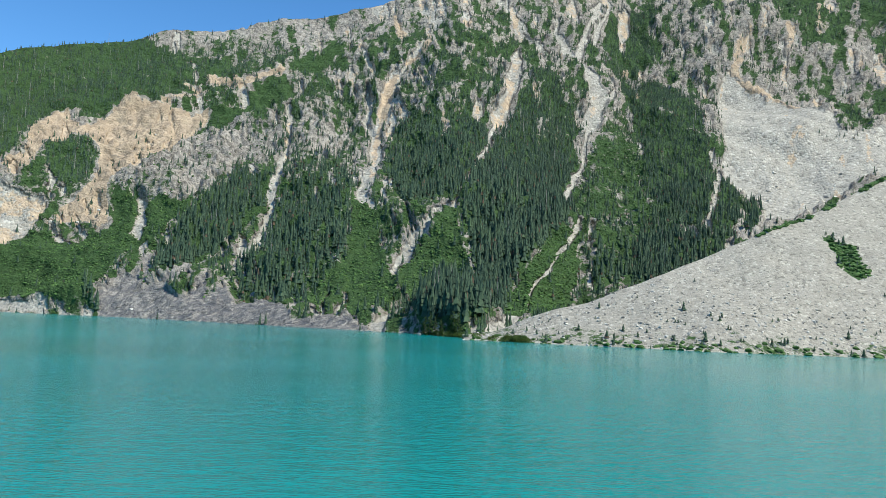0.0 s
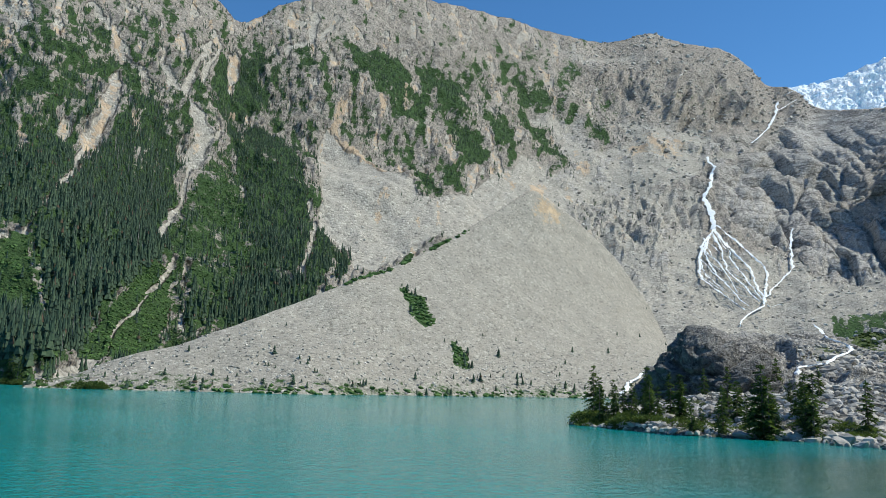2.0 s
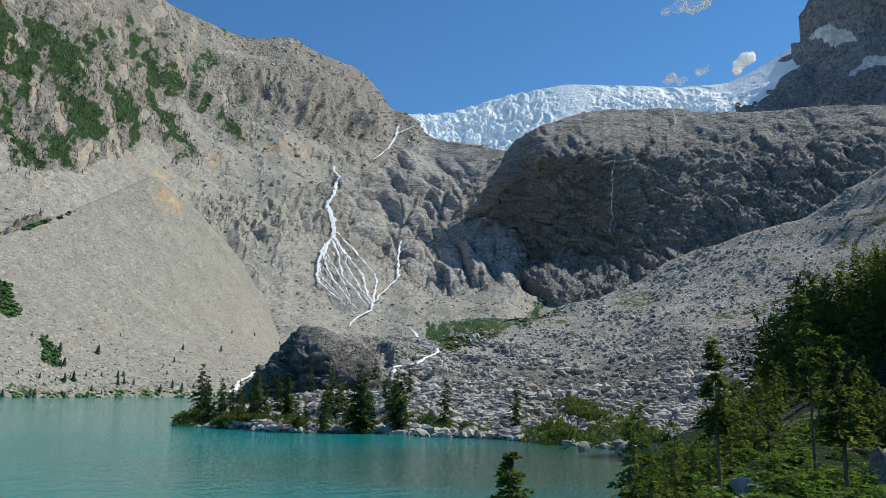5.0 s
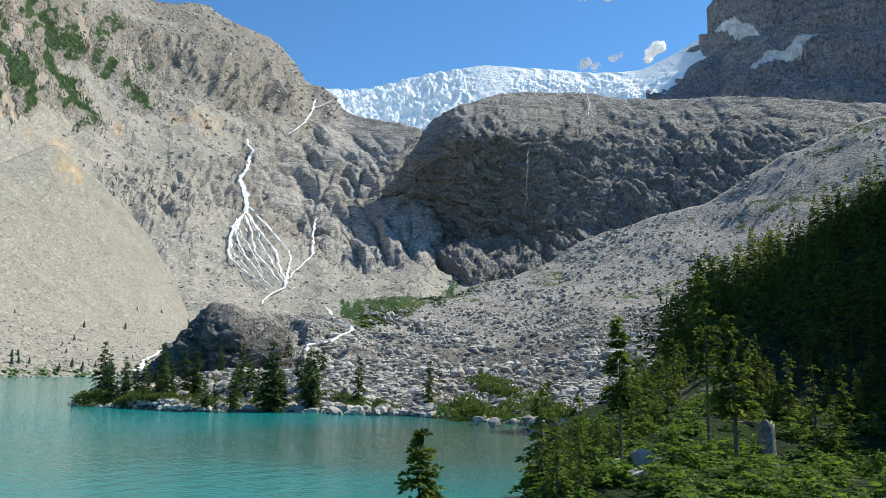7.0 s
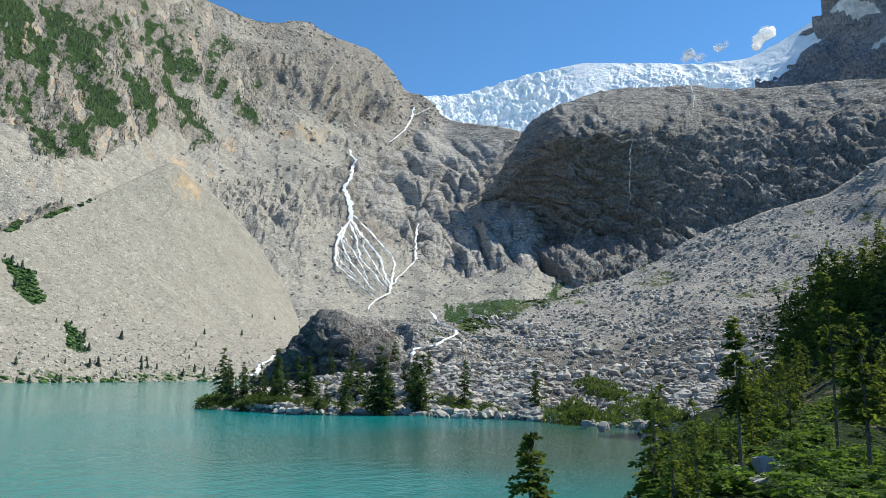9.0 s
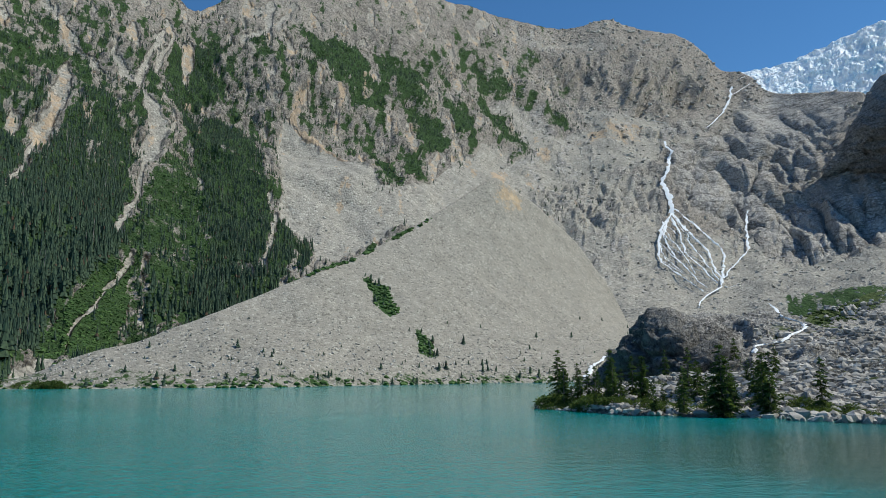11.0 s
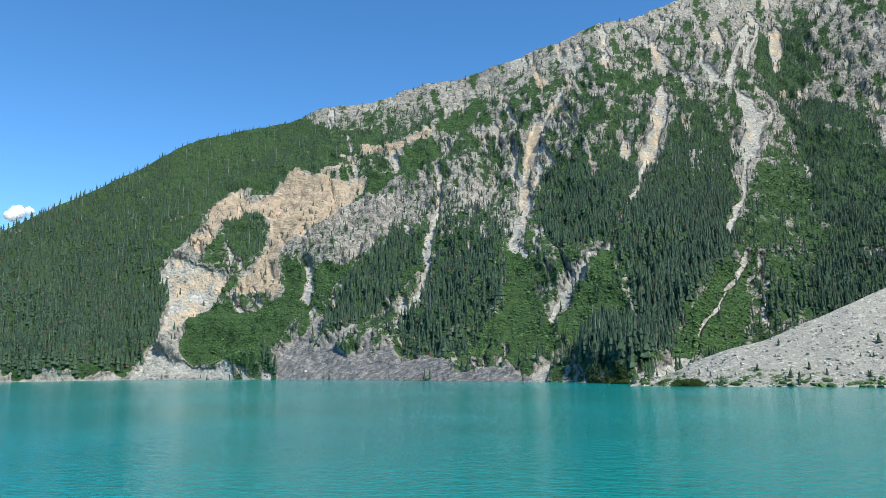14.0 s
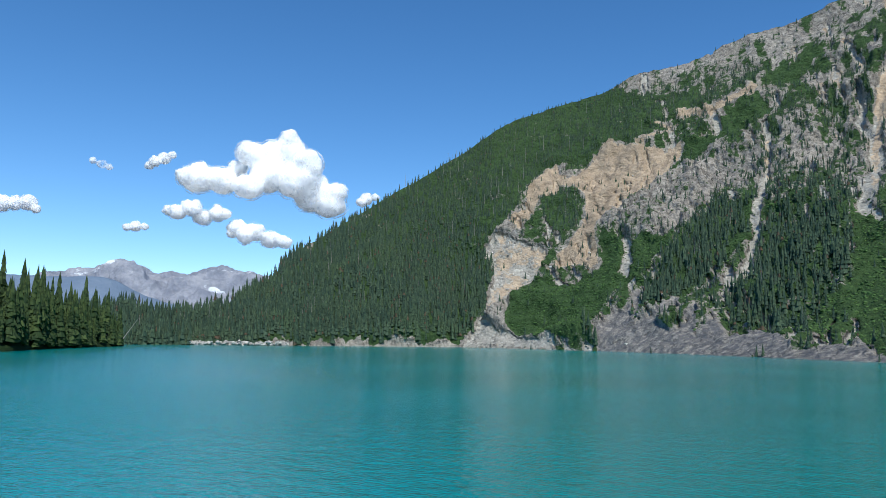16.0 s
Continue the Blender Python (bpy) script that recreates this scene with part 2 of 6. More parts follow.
def boulder_material(name, lo, hi, single=False):
    k = Nodes(name, 0.92, 0.2)
    c = k.mix(k.add("ShaderNodeObjectInfo").outputs["Random"] if single else k.island(), lo, hi)
    c = k.mix(k.calc("MULTIPLY", k.step(k.noise(0.5, 5, 0.7), 0.45, 0.75), 0.6), c, (0.2, 0.2, 0.195))
    k.bump(k.noise(0.25, 5, 0.7), 0.4, 0.15)
    return k.colour(c)


STONE_ONE = boulder_material("single_granite", (0.24, 0.23, 0.215), (0.50, 0.475, 0.44), True)
STONE = boulder_material("boulder_granite", (0.23, 0.22, 0.20), (0.60, 0.565, 0.51))
PALESTONE = boulder_material("moraine_stone", (0.22, 0.205, 0.18), (0.66, 0.62, 0.55))

# ---------------------------------------------------------------- terrain helpers


def along(az, pts):
    """A smooth run of values over the compass, from (degrees, value) pairs."""
    p = np.array(sorted(pts), float)
    return sum(np.interp(az + d, p[:, 0], p[:, 1]) for d in (-0.5, -0.2, 0, 0.2, 0.5)) / 5


def smooth(x, lo, hi):
    t = np.clip((x - lo) / (hi - lo), 0, 1)
    return t * t * (3 - 2 * t)


def lattice(x, y, z, salt):
    """A repeatable random whole number of 30 bits for each corner."""
    h = x * np.int32(374761393) ^ y * np.int32(668265263) ^ z * np.int32(1274126177) ^ np.int32(salt * 97463)
    h = (h ^ (h >> 13)) * np.int32(1540483477)
    h = (h ^ (h >> 15)) * np.int32(739982445)
    return (h ^ (h >> 14)) & np.int32(0x3FFFFFFF)


def ripple(q):
    """Smooth gradient noise of about -1 to 1 at an array of points."""
    i = np.floor(q).astype(np.int32)
    f = (q - i).astype(np.float32)
    u = f * f * f * (f * (f * 6 - 15) + 10)
    x, y, z = i.T
    fx, fy, fz = f.T
    ux, uy, uz = u.T
    out = np.zeros(len(q), np.float32)
    for dx, dy, dz in itertools.product((0, 1), repeat=3):
        h = lattice(x + np.int32(dx), y + np.int32(dy), z + np.int32(dz), 1)
        w = (ux if dx else 1 - ux) * (uy if dy else 1 - uy) * (uz if dz else 1 - uz)
        g = ((h & 1023) - np.float32(511.5)) * (fx - dx) + ((h >> 10 & 1023) - np.float32(511.5)) * (fy - dy) + ((h >> 20) - np.float32(511.5)) * (fz - dz)
        out += w * g
    return out.astype(float) * (1.5 / 511.5)


def fractal(p, size, octaves=4, ridged=False):
    """Fractal noise of about -1 to 1 at an array of points; ridged: sharp crests between rounded hollows."""
    q = np.asarray(p, float).reshape(-1, 3) / size
    out, share = np.zeros(len(q)), 1.0
    for k in range(octaves):
        n = ripple(q * 2.1 ** k + 17.3 * k)
        out += share * (0.7 - 2.2 * np.abs(n) if ridged else n)
        share *= 0.51
    return out.reshape(np.shape(p)[:-1])


def blocks(p, size, where=None):
    """Rounded blocks parted by fissures: 0 in the fissure, 1 on a block's back."""
    q = np.asarray(p, float).reshape(-1, 3) / size
    out = np.zeros(len(q))
    pick = np.arange(len(q)) if where is None else np.flatnonzero(where.ravel() > 0.03)
    q = q[pick]
    i = np.floor(q).astype(np.int32)
    d1, d2 = np.full(len(q), 9.0), np.full(len(q), 9.0)
    for a, b, c in itertools.product((-1, 0, 1), repeat=3):
        x, y, z = i[:, 0] + np.int32(a), i[:, 1] + np.int32(b), i[:, 2] + np.int32(c)
        h = lattice(x, y, z, 5)
        d = (x + (h & 1023) / 1023 - q[:, 0]) ** 2 + (y + (h >> 10 & 1023) / 1023 - q[:, 1]) ** 2 + (z + (h >> 20) / 1023 - q[:, 2]) ** 2
        d2 = np.minimum(d2, np.maximum(d1, d))
        d1 = np.minimum(d1, d)
    d1, d2 = np.sqrt(d1), np.sqrt(d2)
    out[pick] = np.minimum(1.0, (d2 - d1) * 2.2) ** 0.5
    return out.reshape(np.shape(p)[:-1])


def area(az, el, poly, soft=0.5):
    """1 inside a patch of hillside given by its corners (bearing, angle of height), 0 outside, with a soft rim."""
    p = np.array(poly, float)
    inside = np.zeros(az.shape, bool)
    dist = np.full(az.shape, 1e9)
    for (x0, y0), (x1, y1) in zip(p, np.roll(p, -1, 0)):
        cross = ((y0 > el) != (y1 > el))
        xi = x0 + (el - y0) / ((y1 - y0) or 1e-9) * (x1 - x0)
        inside ^= cross & (az < xi)
        dx, dy = x1 - x0, y1 - y0
        u = np.clip(((az - x0) * dx + (el - y0) * dy) / (dx * dx + dy * dy + 1e-12), 0, 1)
        dist = np.minimum(dist, np.hypot(az - x0 - u * dx, el - y0 - u * dy))
    return smooth(np.where(inside, dist, -dist), -soft, soft)


def gully(az, el, line, w0, w1=None):
    """1 on a chute that runs down a polyline, width in degrees from its head to its foot."""
    p = np.array(line, float)
    w1 = w0 if w1 is None else w1
    best = np.zeros(az.shape)
    n = len(p) - 1
    for i in range(n):
        (x0, y0), (x1, y1) = p[i], p[i + 1]
        dx, dy = x1 - x0, y1 - y0
        u = np.clip(((az - x0) * dx + (el - y0) * dy) / (dx * dx + dy * dy + 1e-12), 0, 1)
        d = np.hypot(az - x0 - u * dx, el - y0 - u * dy)
        w = w0 + (w1 - w0) * (i + u) / n
        best = np.maximum(best, 1 - smooth(d, w * 0.35, w * 1.6))
    return best


class Sheet:
    """A stretch of land seen from the lookout: rows of ground from its foot to its brow, over a range of bearings."""

    def __init__(self, az0, az1, n, m, foot, foot_r, brow, brow_r, bow=1.0, ease=0.0):
        self.az0, self.az1, self.n, self.m = az0, az1, n, m
        a = np.linspace(az0, az1, n)
        v = np.linspace(0, 1, m)
        self.A, self.V = np.meshgrid(a, v)
        e0, e1 = along(a, foot), along(a, brow)
        r0, r1 = along(a, foot_r), along(a, brow_r)
        self.foot_el, self.brow_el = e0, e1
        low = e1 if not ease else sum(along(a + d * ease, brow) for d in np.linspace(-1, 1, 15)) / 15
        self.E = e0 + ((low - e0) * (1 - self.V ** 3) + (e1 - e0) * self.V ** 3) * self.V
        self.r = r0 + (r1 - r0) * self.V ** bow
        self.update()

    def update(self):
        ar = np.radians(self.A)
        self.P = np.stack([self.r * np.sin(ar), self.r * np.cos(ar), EYE + self.r * np.tan(np.radians(self.E))], -1)

    def normals(self):
        n = np.cross(np.gradient(self.P, axis=1), np.gradient(self.P, axis=0))
        return n / (np.linalg.norm(n, axis=-1, keepdims=True) + 1e-9)

    def push(self, amount, fade=0.06, brow=1.0):
        """Move the ground along its normal, less near the foot, and by this share at the brow."""
        k = smooth(self.V, 0, fade) * (1 - (1 - brow) * smooth(self.V, 0.75, 1.0))
        self.P = self.P + self.normals() * (amount * k)[..., None]

    def warp(self, size=1.5, amount=0.35):
        q = np.stack([self.A, self.E, np.zeros_like(self.A)], -1)
        return (self.A + amount * fractal(q, size, 4) + 0.3 * amount * fractal(q + 11.0, size * 0.2, 3),
                self.E + amount * fractal(q + 37.0, size, 4) + 0.5 * amount * fractal(q + 23.0, size * 0.2, 3))

    def at(self, az, el):
        """The ground at a bearing and angle of height."""
        i = np.clip((np.asarray(az) - self.az0) / (self.az1 - self.az0) * (self.n - 1), 0, self.n - 1.001)
        e0 = np.interp(i, np.arange(self.n), self.foot_el)
        e1 = np.interp(i, np.arange(self.n), self.brow_el)
        j = np.clip((np.asarray(el) - e0) / (e1 - e0) * (self.m - 1), 0, self.m - 1.001)
        return self.grid(i, j)

    def grid(self, i, j, field=None):
        f = self.P if field is None else field
        i0, j0 = np.floor(i).astype(int), np.floor(j).astype(int)
        u, w = i - i0, j - j0
        if f.ndim == 3:
            u, w = u[..., None], w[..., None]
        return (f[j0, i0] * (1 - u) * (1 - w) + f[j0, i0 + 1] * u * (1 - w) + f[j0 + 1, i0] * (1 - u) * w + f[j0 + 1, i0 + 1] * u * w)

    def sight(self, az, el):
        """Distance of the ground that a glance at this bearing and height meets first, or None."""
        best = None
        for d in (-0.07, 0.0, 0.07):
            i = min(self.n - 1, max(0, int(round((az + d - self.az0) / (self.az1 - self.az0) * (self.n - 1)))))
            q = self.P[:, i]
            r = np.hypot(q[:, 0], q[:, 1])
            up = np.degrees(np.arctan2(q[:, 2] - EYE, r)) >= el
            if up.any():
                r = r[int(np.argmax(up))]
                best = r if best is None else min(best, r)
        return best

    def ground(self, az, r):
        """Height of the ground at a bearing and distance."""
        i = int(round((az - self.az0) / (self.az1 - self.az0) * (self.n - 1)))
        i = max(0, min(self.n - 1, i))
        q = self.P[:, i]
        return float(np.interp(r, np.hypot(q[:, 0], q[:, 1]), q[:, 2]))

    def scatter(self, weight, count, rng):
        """Places on the ground, evenly spread over its surface and weighted by a cover."""
        dx = np.linalg.norm(np.diff(self.P, axis=1), axis=-1)[:-1]
        dy = np.linalg.norm(np.diff(self.P, axis=0), axis=-1)[:, :-1]
        w = (dx * dy * weight[:-1, :-1]).ravel()
        pick = rng.choice(len(w), count, p=w / w.sum())
        j, i = np.divmod(pick, self.n - 1)
        return self.grid(i + rng.random(count), j + rng.random(count))

    def mesh(self, name, material, cover=None, drop=4.0, back=(1.04, 0.85), slate=None):
        """One mesh with a skirt at its foot and a short slope behind its brow."""
        first = self.P[:1].copy()
        first[..., 2] -= drop
        first[..., :2] *= 0.99
        last = self.P[-1:].copy()
        last[..., :2] *= back[0]
        last[..., 2] = last[..., 2] * back[1] - 2
        last2 = last.copy()
        last2[..., :2] *= back[0]
        last2[..., 2] *= back[1] * 0.8
        P = np.concatenate([first, self.P, last, last2])
        me = grid_mesh(name, P)
        if cover is not None:
            c = np.stack(list(cover) + [np.zeros_like(cover[0])] * (4 - len(cover)), -1)
            c = np.concatenate([c[:1], c, c[-1:], c[-1:]]).reshape(-1, 4)
            at = me.attributes.new("cover", "FLOAT_COLOR", "POINT")
            at.data.foreach_set("color", np.clip(c, 0, 1).astype(np.float32).ravel())
        if slate is not None:
            c = np.concatenate([slate[:1], slate, slate[-1:], slate[-1:]]).ravel()
            me.attributes.new("slate", "FLOAT", "POINT").data.foreach_set("value", c.astype(np.float32))
        me.materials.append(material)
        return new(name, me)


def grid_mesh(name, P):
    m, n = P.shape[:2]
    idx = np.arange(m * n).reshape(m, n)
    quads = np.stack([idx[:-1, :-1], idx[:-1, 1:], idx[1:, 1:], idx[1:, :-1]], -1).reshape(-1, 4)
    return raw_mesh(name, P.reshape(-1, 3), quads, True)


def raw_mesh(name, verts, faces, shade=False):
    me = bpy.data.meshes.new(name)
    k = faces.shape[1]
    me.vertices.add(len(verts))
    me.vertices.foreach_set("co", np.asarray(verts, np.float32).ravel())
    me.loops.add(faces.size)
    me.loops.foreach_set("vertex_index", faces.astype(np.int32).ravel())
    me.polygons.add(len(faces))
    me.polygons.foreach_set("loop_start", np.arange(0, faces.size, k, dtype=np.int32))
    me.polygons.foreach_set("use_smooth", np.full(len(faces), shade))
    me.update(calc_edges=True)
    return me


def strew(name, shapes, places, scales, turns, material, label, category, squash=None):
    """Many small alike things joined into one mesh: shapes are (verts, tris) templates."""
    V, F, base = [], [], 0
    for k, (sv, sf) in enumerate(shapes):
        sel = np.arange(len(places)) % len(shapes) == k
        p, s, a = places[sel], scales[sel], turns[sel]
        c, d = np.cos(a)[:, None], np.sin(a)[:, None]
        x = sv[None, :, 0] * c - sv[None, :, 1] * d
        y = sv[None, :, 0] * d + sv[None, :, 1] * c
        w = s if s.ndim == 2 else np.stack([s, s, s], -1)
        v = np.stack([x * w[:, :1], y * w[:, 1:2], sv[None, :, 2] * w[:, 2:3]], -1) + p[:, None, :]
        V.append(v.reshape(-1, 3))
        F.append((sf[None] + (np.arange(len(p)) * len(sv))[:, None, None]).reshape(-1, 3) + base)
        base += len(p) * len(sv)
    me = raw_mesh(name, np.concatenate(V), np.concatenate(F))
    me.materials.append(material)
    return tagged(new(name, me), label, category, kind="stuff")


def fir_shape(rng, tiers=4, sides=5, slim=0.16):
    """A far fir, one unit high: ragged tiers of boughs round a leader."""
    v, f = [], []
    for t in range(tiers):
        lo, hi = 0.06 + 0.8 * t / tiers, 0.06 + 0.8 * (t + 1) / tiers + 0.16
        w = slim * (1 - 0.8 * t / tiers)
        b = len(v)
        off = rng.random() * 6
        for s in range(sides):
            a = off + s * 2 * math.pi / sides
            ww = w * (0.65 + 0.6 * rng.random())
            v.append((math.cos(a) * ww, math.sin(a) * ww, lo + 0.06 * (rng.random() - 0.5)))
        v.append((0.01 * rng.random(), 0.01 * rng.random(), min(hi, 1.0)))
        for s in range(sides):
            f.append((b + s, b + (s + 1) % sides, b + sides))
    return np.array(v), np.array(f)


def lump_shape(rng, rough=0.35, flat=0.75):
    """A rough low-sided lump: a boulder or a clump of leaves."""
    bm = bmesh.new()
    bmesh.ops.create_icosphere(bm, subdivisions=1, radius=0.5)
    v = np.array([tuple(x.co) for x in bm.verts]) * (1 + rough * (rng.random((len(bm.verts), 1)) - 0.5) * 2)
    v *= np.array([1.0, 0.7 + 0.3 * rng.random(), flat])
    f = np.array([[x.index for x in face.verts] for face in bm.faces])
    bm.free()
    return v, f


rng = np.random.default_rng(7)
FIRS = [fir_shape(rng) for _ in range(10)]
BLOCKS = [lump_shape(rng, 0.42, 0.85) for _ in range(14)]
MIDFIRS = [fir_shape(rng, 9, 7, 0.13) for _ in range(10)]
SAPLINGS = [fir_shape(rng, 4, 6, 0.3) for _ in range(6)]
LUMPS = [lump_shape(rng) for _ in range(10)]

# ---------------------------------------------------------------- ground, lake


def disc(name, radius, z, material, rings=40, sides=96, hole=0.0):
    r = hole + (radius - hole) * np.linspace(0, 1, rings) ** 2
    a = np.linspace(0, 2 * math.pi, sides + 1)
    R, A = np.meshgrid(r, a, indexing="ij")
    me = grid_mesh(name, np.stack([R * np.sin(A), R * np.cos(A), np.full_like(R, z)], -1))
    me.materials.append(material)
    return new(name, me)


tagged(disc("ground", 4700, -6.0, SOIL), "dark valley floor under and beyond the lake", "ground", kind="structure")
tagged(disc("water", 640, 0.0, WATER), "opaque turquoise glacial lake with small ripples", "lake", kind="structure")

# ---------------------------------------------------------------- main range

SHORE_R = [(-70, 390), (-60, 390), (-48, 430), (-36, 480), (-24, 390), (-12, 290), (-3, 250), (2, 215), (7, 230), (10, 300), (40, 330), (46, 300), (70, 300), (84, 300)]
shore_el = [(a, -math.degrees(math.atan(EYE / r))) for a, r in SHORE_R]
BROW = [(-66, 0.8), (-60.3, 1.3), (-57, 1.1), (-53.3, 2.4), (-49.8, 4.4), (-48.4, 6.4), (-45, 8.4), (-40.7, 11.3), (-36.2, 14), (-31.8, 16.6), (-27.3, 18.1), (-24.7, 18.8), (-21.6, 20), (-17.4, 20.4), (-13.6, 21.7), (-8.3, 22.9), (-3.2, 24.2), (0.6, 25.5), (3.2, 25.5), (8.8, 27), (11.3, 27), (13.5, 25.4), (16.3, 27),
        (19.1, 28.2), (24, 28.9), (31.3, 28.2), (37.2, 26.7), (38.6, 26.4), (40.5, 25.9), (42.9, 25.3), (44.7, 25.3), (45.7, 25.6), (47.1, 25.6), (48, 25.1), (50.8, 24.4), (52.2, 23.9), (53.1, 23.3), (54, 22.3), (55, 21.1), (56.9, 20.8), (58.2, 19.1), (62, 18.7), (64.2, 18.3), (65.2, 17), (66.6, 13), (70, 10.5), (84, 10)]
BROW_R = [(-66, 430), (-60, 450), (-52, 490), (-45, 550), (-30, 640), (-20, 650), (-10, 640), (0, 630), (10, 720), (20, 840), (30, 980), (36, 1120), (45, 1320), (52, 1450), (56, 1480), (60, 1380), (64, 1290), (68, 1180), (76, 1050), (84, 950)]
rng_ = Sheet(-66, 84, 1440, 250, shore_el, SHORE_R, BROW, BROW_R)
wa, we = rng_.warp()

# cover of the slopes by bearing and angle of height: forest, meadow, brush, scree, tan soil, slabs and cliffs
wood, mead, bush, scree, soil, slabs, butt, cl, foot, isle = (np.zeros_like(wa) for _ in range(10))


def near(corners, margin):
    """The part of the slopes round some corners."""
    p = np.array(corners)
    return (wa > p[:, 0].min() - margin) & (wa < p[:, 0].max() + margin) & (we > p[:, 1].min() - margin) & (we < p[:, 1].max() + margin)


def patch(field, share, soft, corners):
    m = near(corners, soft)
    field[m] = np.maximum(field[m], share * area(wa[m], we[m], corners, soft))


def chute(field, share, w0, w1, line):
    m = near(line, 2 * max(w0, w1))
    field[m] = np.maximum(field[m], share * gully(wa[m], we[m], line, w0 * 0.72, w1 * 0.72))


# forest stands
patch(wood, 1.0, 0.3, [(-64.3, 1.1), (-60.9, 2.8), (-57.1, 2.2), (-49.2, 7.1), (-44.2, 11.0), (-38.0, 13.6), (-31.8, 17.4), (-26.0, 19.4), (-22.1, 18.8), (-19.6, 17.4), (-22.6, 15.1), (-24.7, 14.5), (-29.1, 13.1), (-30.6, 11.4), (-31.7, 9.3), (-33.1, 8.2), (-33.5, 4.4), (-33.9, 1.8), (-35.8, -0.3), (-48.9, -0.6), (-60.7, -0.9)])
patch(wood, 0.75, 0.3, [(-30.7, 13.8), (-29.5, 15.9), (-26.3, 17.7), (-22.6, 18.6), (-18.7, 18.3), (-14.5, 18.1), (-18.5, 15.3), (-22.3, 14.9), (-25.9, 13.7), (-28.6, 13.0)])
patch(wood, 0.5, 0.4, [(-22.6, 18.6), (-18.0, 19.8), (-12.1, 20.0), (-13.7, 18.0), (-18.6, 17.3)])
patch(wood, 0.95, 0.3, [(-4.0, 15.3), (-1.3, 16.0), (1.4, 16.2), (3.2, 14.3), (1.9, 11.0), (0.3, 9.0), (-3.0, 7.9), (-3.9, 8.8), (-4.8, 10.9), (-5.1, 13.5)])
patch(wood, 1.0, 0.3, [(6.5, 18.8), (7.8, 18.3), (9.6, 15.2), (10.0, 12.6), (9.2, 10.0), (8.9, 7.4), (5.4, 4.8), (3.6, 3.1), (0.8, 8.4), (1.9, 11.0), (3.5, 14.1), (5.1, 16.6)])
patch(wood, 1.0, 0.25, [(-1.2, 4.4), (1.9, 4.9), (3.6, 3.1), (5.4, 4.4), (4.5, 1.4), (2.7, -0.7), (-1.6, -0.7), (-2.5, 1.4)])
patch(wood, 0.62, 0.3, [(10.4, 12.6), (12.3, 16.0), (14.4, 14.6), (15.9, 9.4), (15.3, 4.7), (11.3, 1.3), (10.8, 5.2), (10.5, 9.5)])
patch(wood, 1.0, 0.3, [(12.4, 20.0), (15.0, 18.8), (17.6, 17.7), (19.3, 14.3), (19.9, 11.3), (19.6, 5.8), (15.6, 3.0), (13.5, 3.4), (15.7, 9.4), (14.2, 14.6), (12.7, 17.2)])
patch(wood, 0.8, 0.2, [(20.4, 11.4), (21.2, 12.4), (21.9, 9.9), (21.3, 7.0), (19.8, 5.4), (19.5, 7.1)])
patch(wood, 0.8, 0.2, [(22.0, 9.5), (23.5, 10.0), (23.3, 8.3), (22.1, 7.2)])
patch(wood, 0.9, 0.3, [(-18.1, 7.9), (-16.2, 10.1), (-13.4, 10.7), (-14.1, 8.1), (-16.3, 5.5), (-18.9, 3.4), (-21.5, 2.2), (-23.2, 1.0), (-20.9, 4.6)])
patch(wood, 0.62, 0.4, [(-13.3, 8.5), (-10.8, 10.8), (-8.3, 10.8), (-6.7, 8.7), (-7.7, 5.7), (-8.9, 3.1), (-12.5, 1.0), (-17.0, 2.6), (-14.0, 6.0)])
patch(wood, 0.5, 0.4, [(-12.9, 18.7), (-8.5, 17.3), (-7.4, 11.7), (-9.1, 8.7), (-12.9, 9.8), (-13.8, 12.3), (-13.6, 15.7)])
patch(wood, 0.8, 0.2, [(-29.1, 11.0), (-27.5, 11.6), (-26.4, 10.6), (-26.2, 9.0), (-28.2, 8.3), (-28.9, 8.8)])
patch(wood, 0.9, 0.2, [(-26.1, -0.5), (-25.9, 1.2), (-25.2, 1.4), (-25.0, -0.5)])
patch(wood, 0.7, 0.3, [(12.5, 23.1), (15.2, 22.9), (16.4, 20.3), (12.8, 18.1), (11.1, 19.9)])
patch(wood, 0.5, 0.4, [(-4.0, 18.7), (1.4, 17.5), (4.7, 20.5), (3.3, 16.2), (-1.3, 15.8)])
# bright alder meadows
patch(mead, 1, 0.3, [(-30.6, 5.3), (-27.8, 4.5), (-26.5, 4.9), (-24.8, 5.8), (-24.6, 8.3), (-22.3, 7.0), (-21.1, 7.4), (-19.0, 7.0), (-21.1, 4.9), (-24.0, 2.8), (-25.3, -0.2), (-25.7, -0.4), (-29.1, 0.2), (-31.7, 0.7), (-32.1, 1.8), (-31.7, 3.1)])
patch(mead, 1, 0.3, [(-16.1, 7.6), (-14.4, 10.6), (-13.5, 9.8), (-14.0, 7.7), (-15.6, 6.2), (-16.6, 6.1)])
patch(mead, 1, 0.3, [(-7.4, 9.6), (-5.4, 8.3), (-5.1, 4.8), (-3.8, 3.1), (-4.6, 1.4), (-7.1, 0.2), (-8.0, 1.4), (-7.9, 3.5), (-7.5, 6.1)])
patch(mead, 1, 0.3, [(-3.4, 4.9), (-1.2, 6.8), (0.3, 8.4), (1.4, 6.2), (3.2, 3.6), (1.9, 3.1), (-0.3, 4.0), (-2.0, 1.4), (-3.8, 3.1)])
patch(mead, 1, 0.25, [(3.6, 2.3), (6.3, 4.8), (8.5, 7.0), (9.8, 7.0), (10.1, 3.9), (9.6, 1.4), (7.5, 0.9), (5.3, 0.7)])
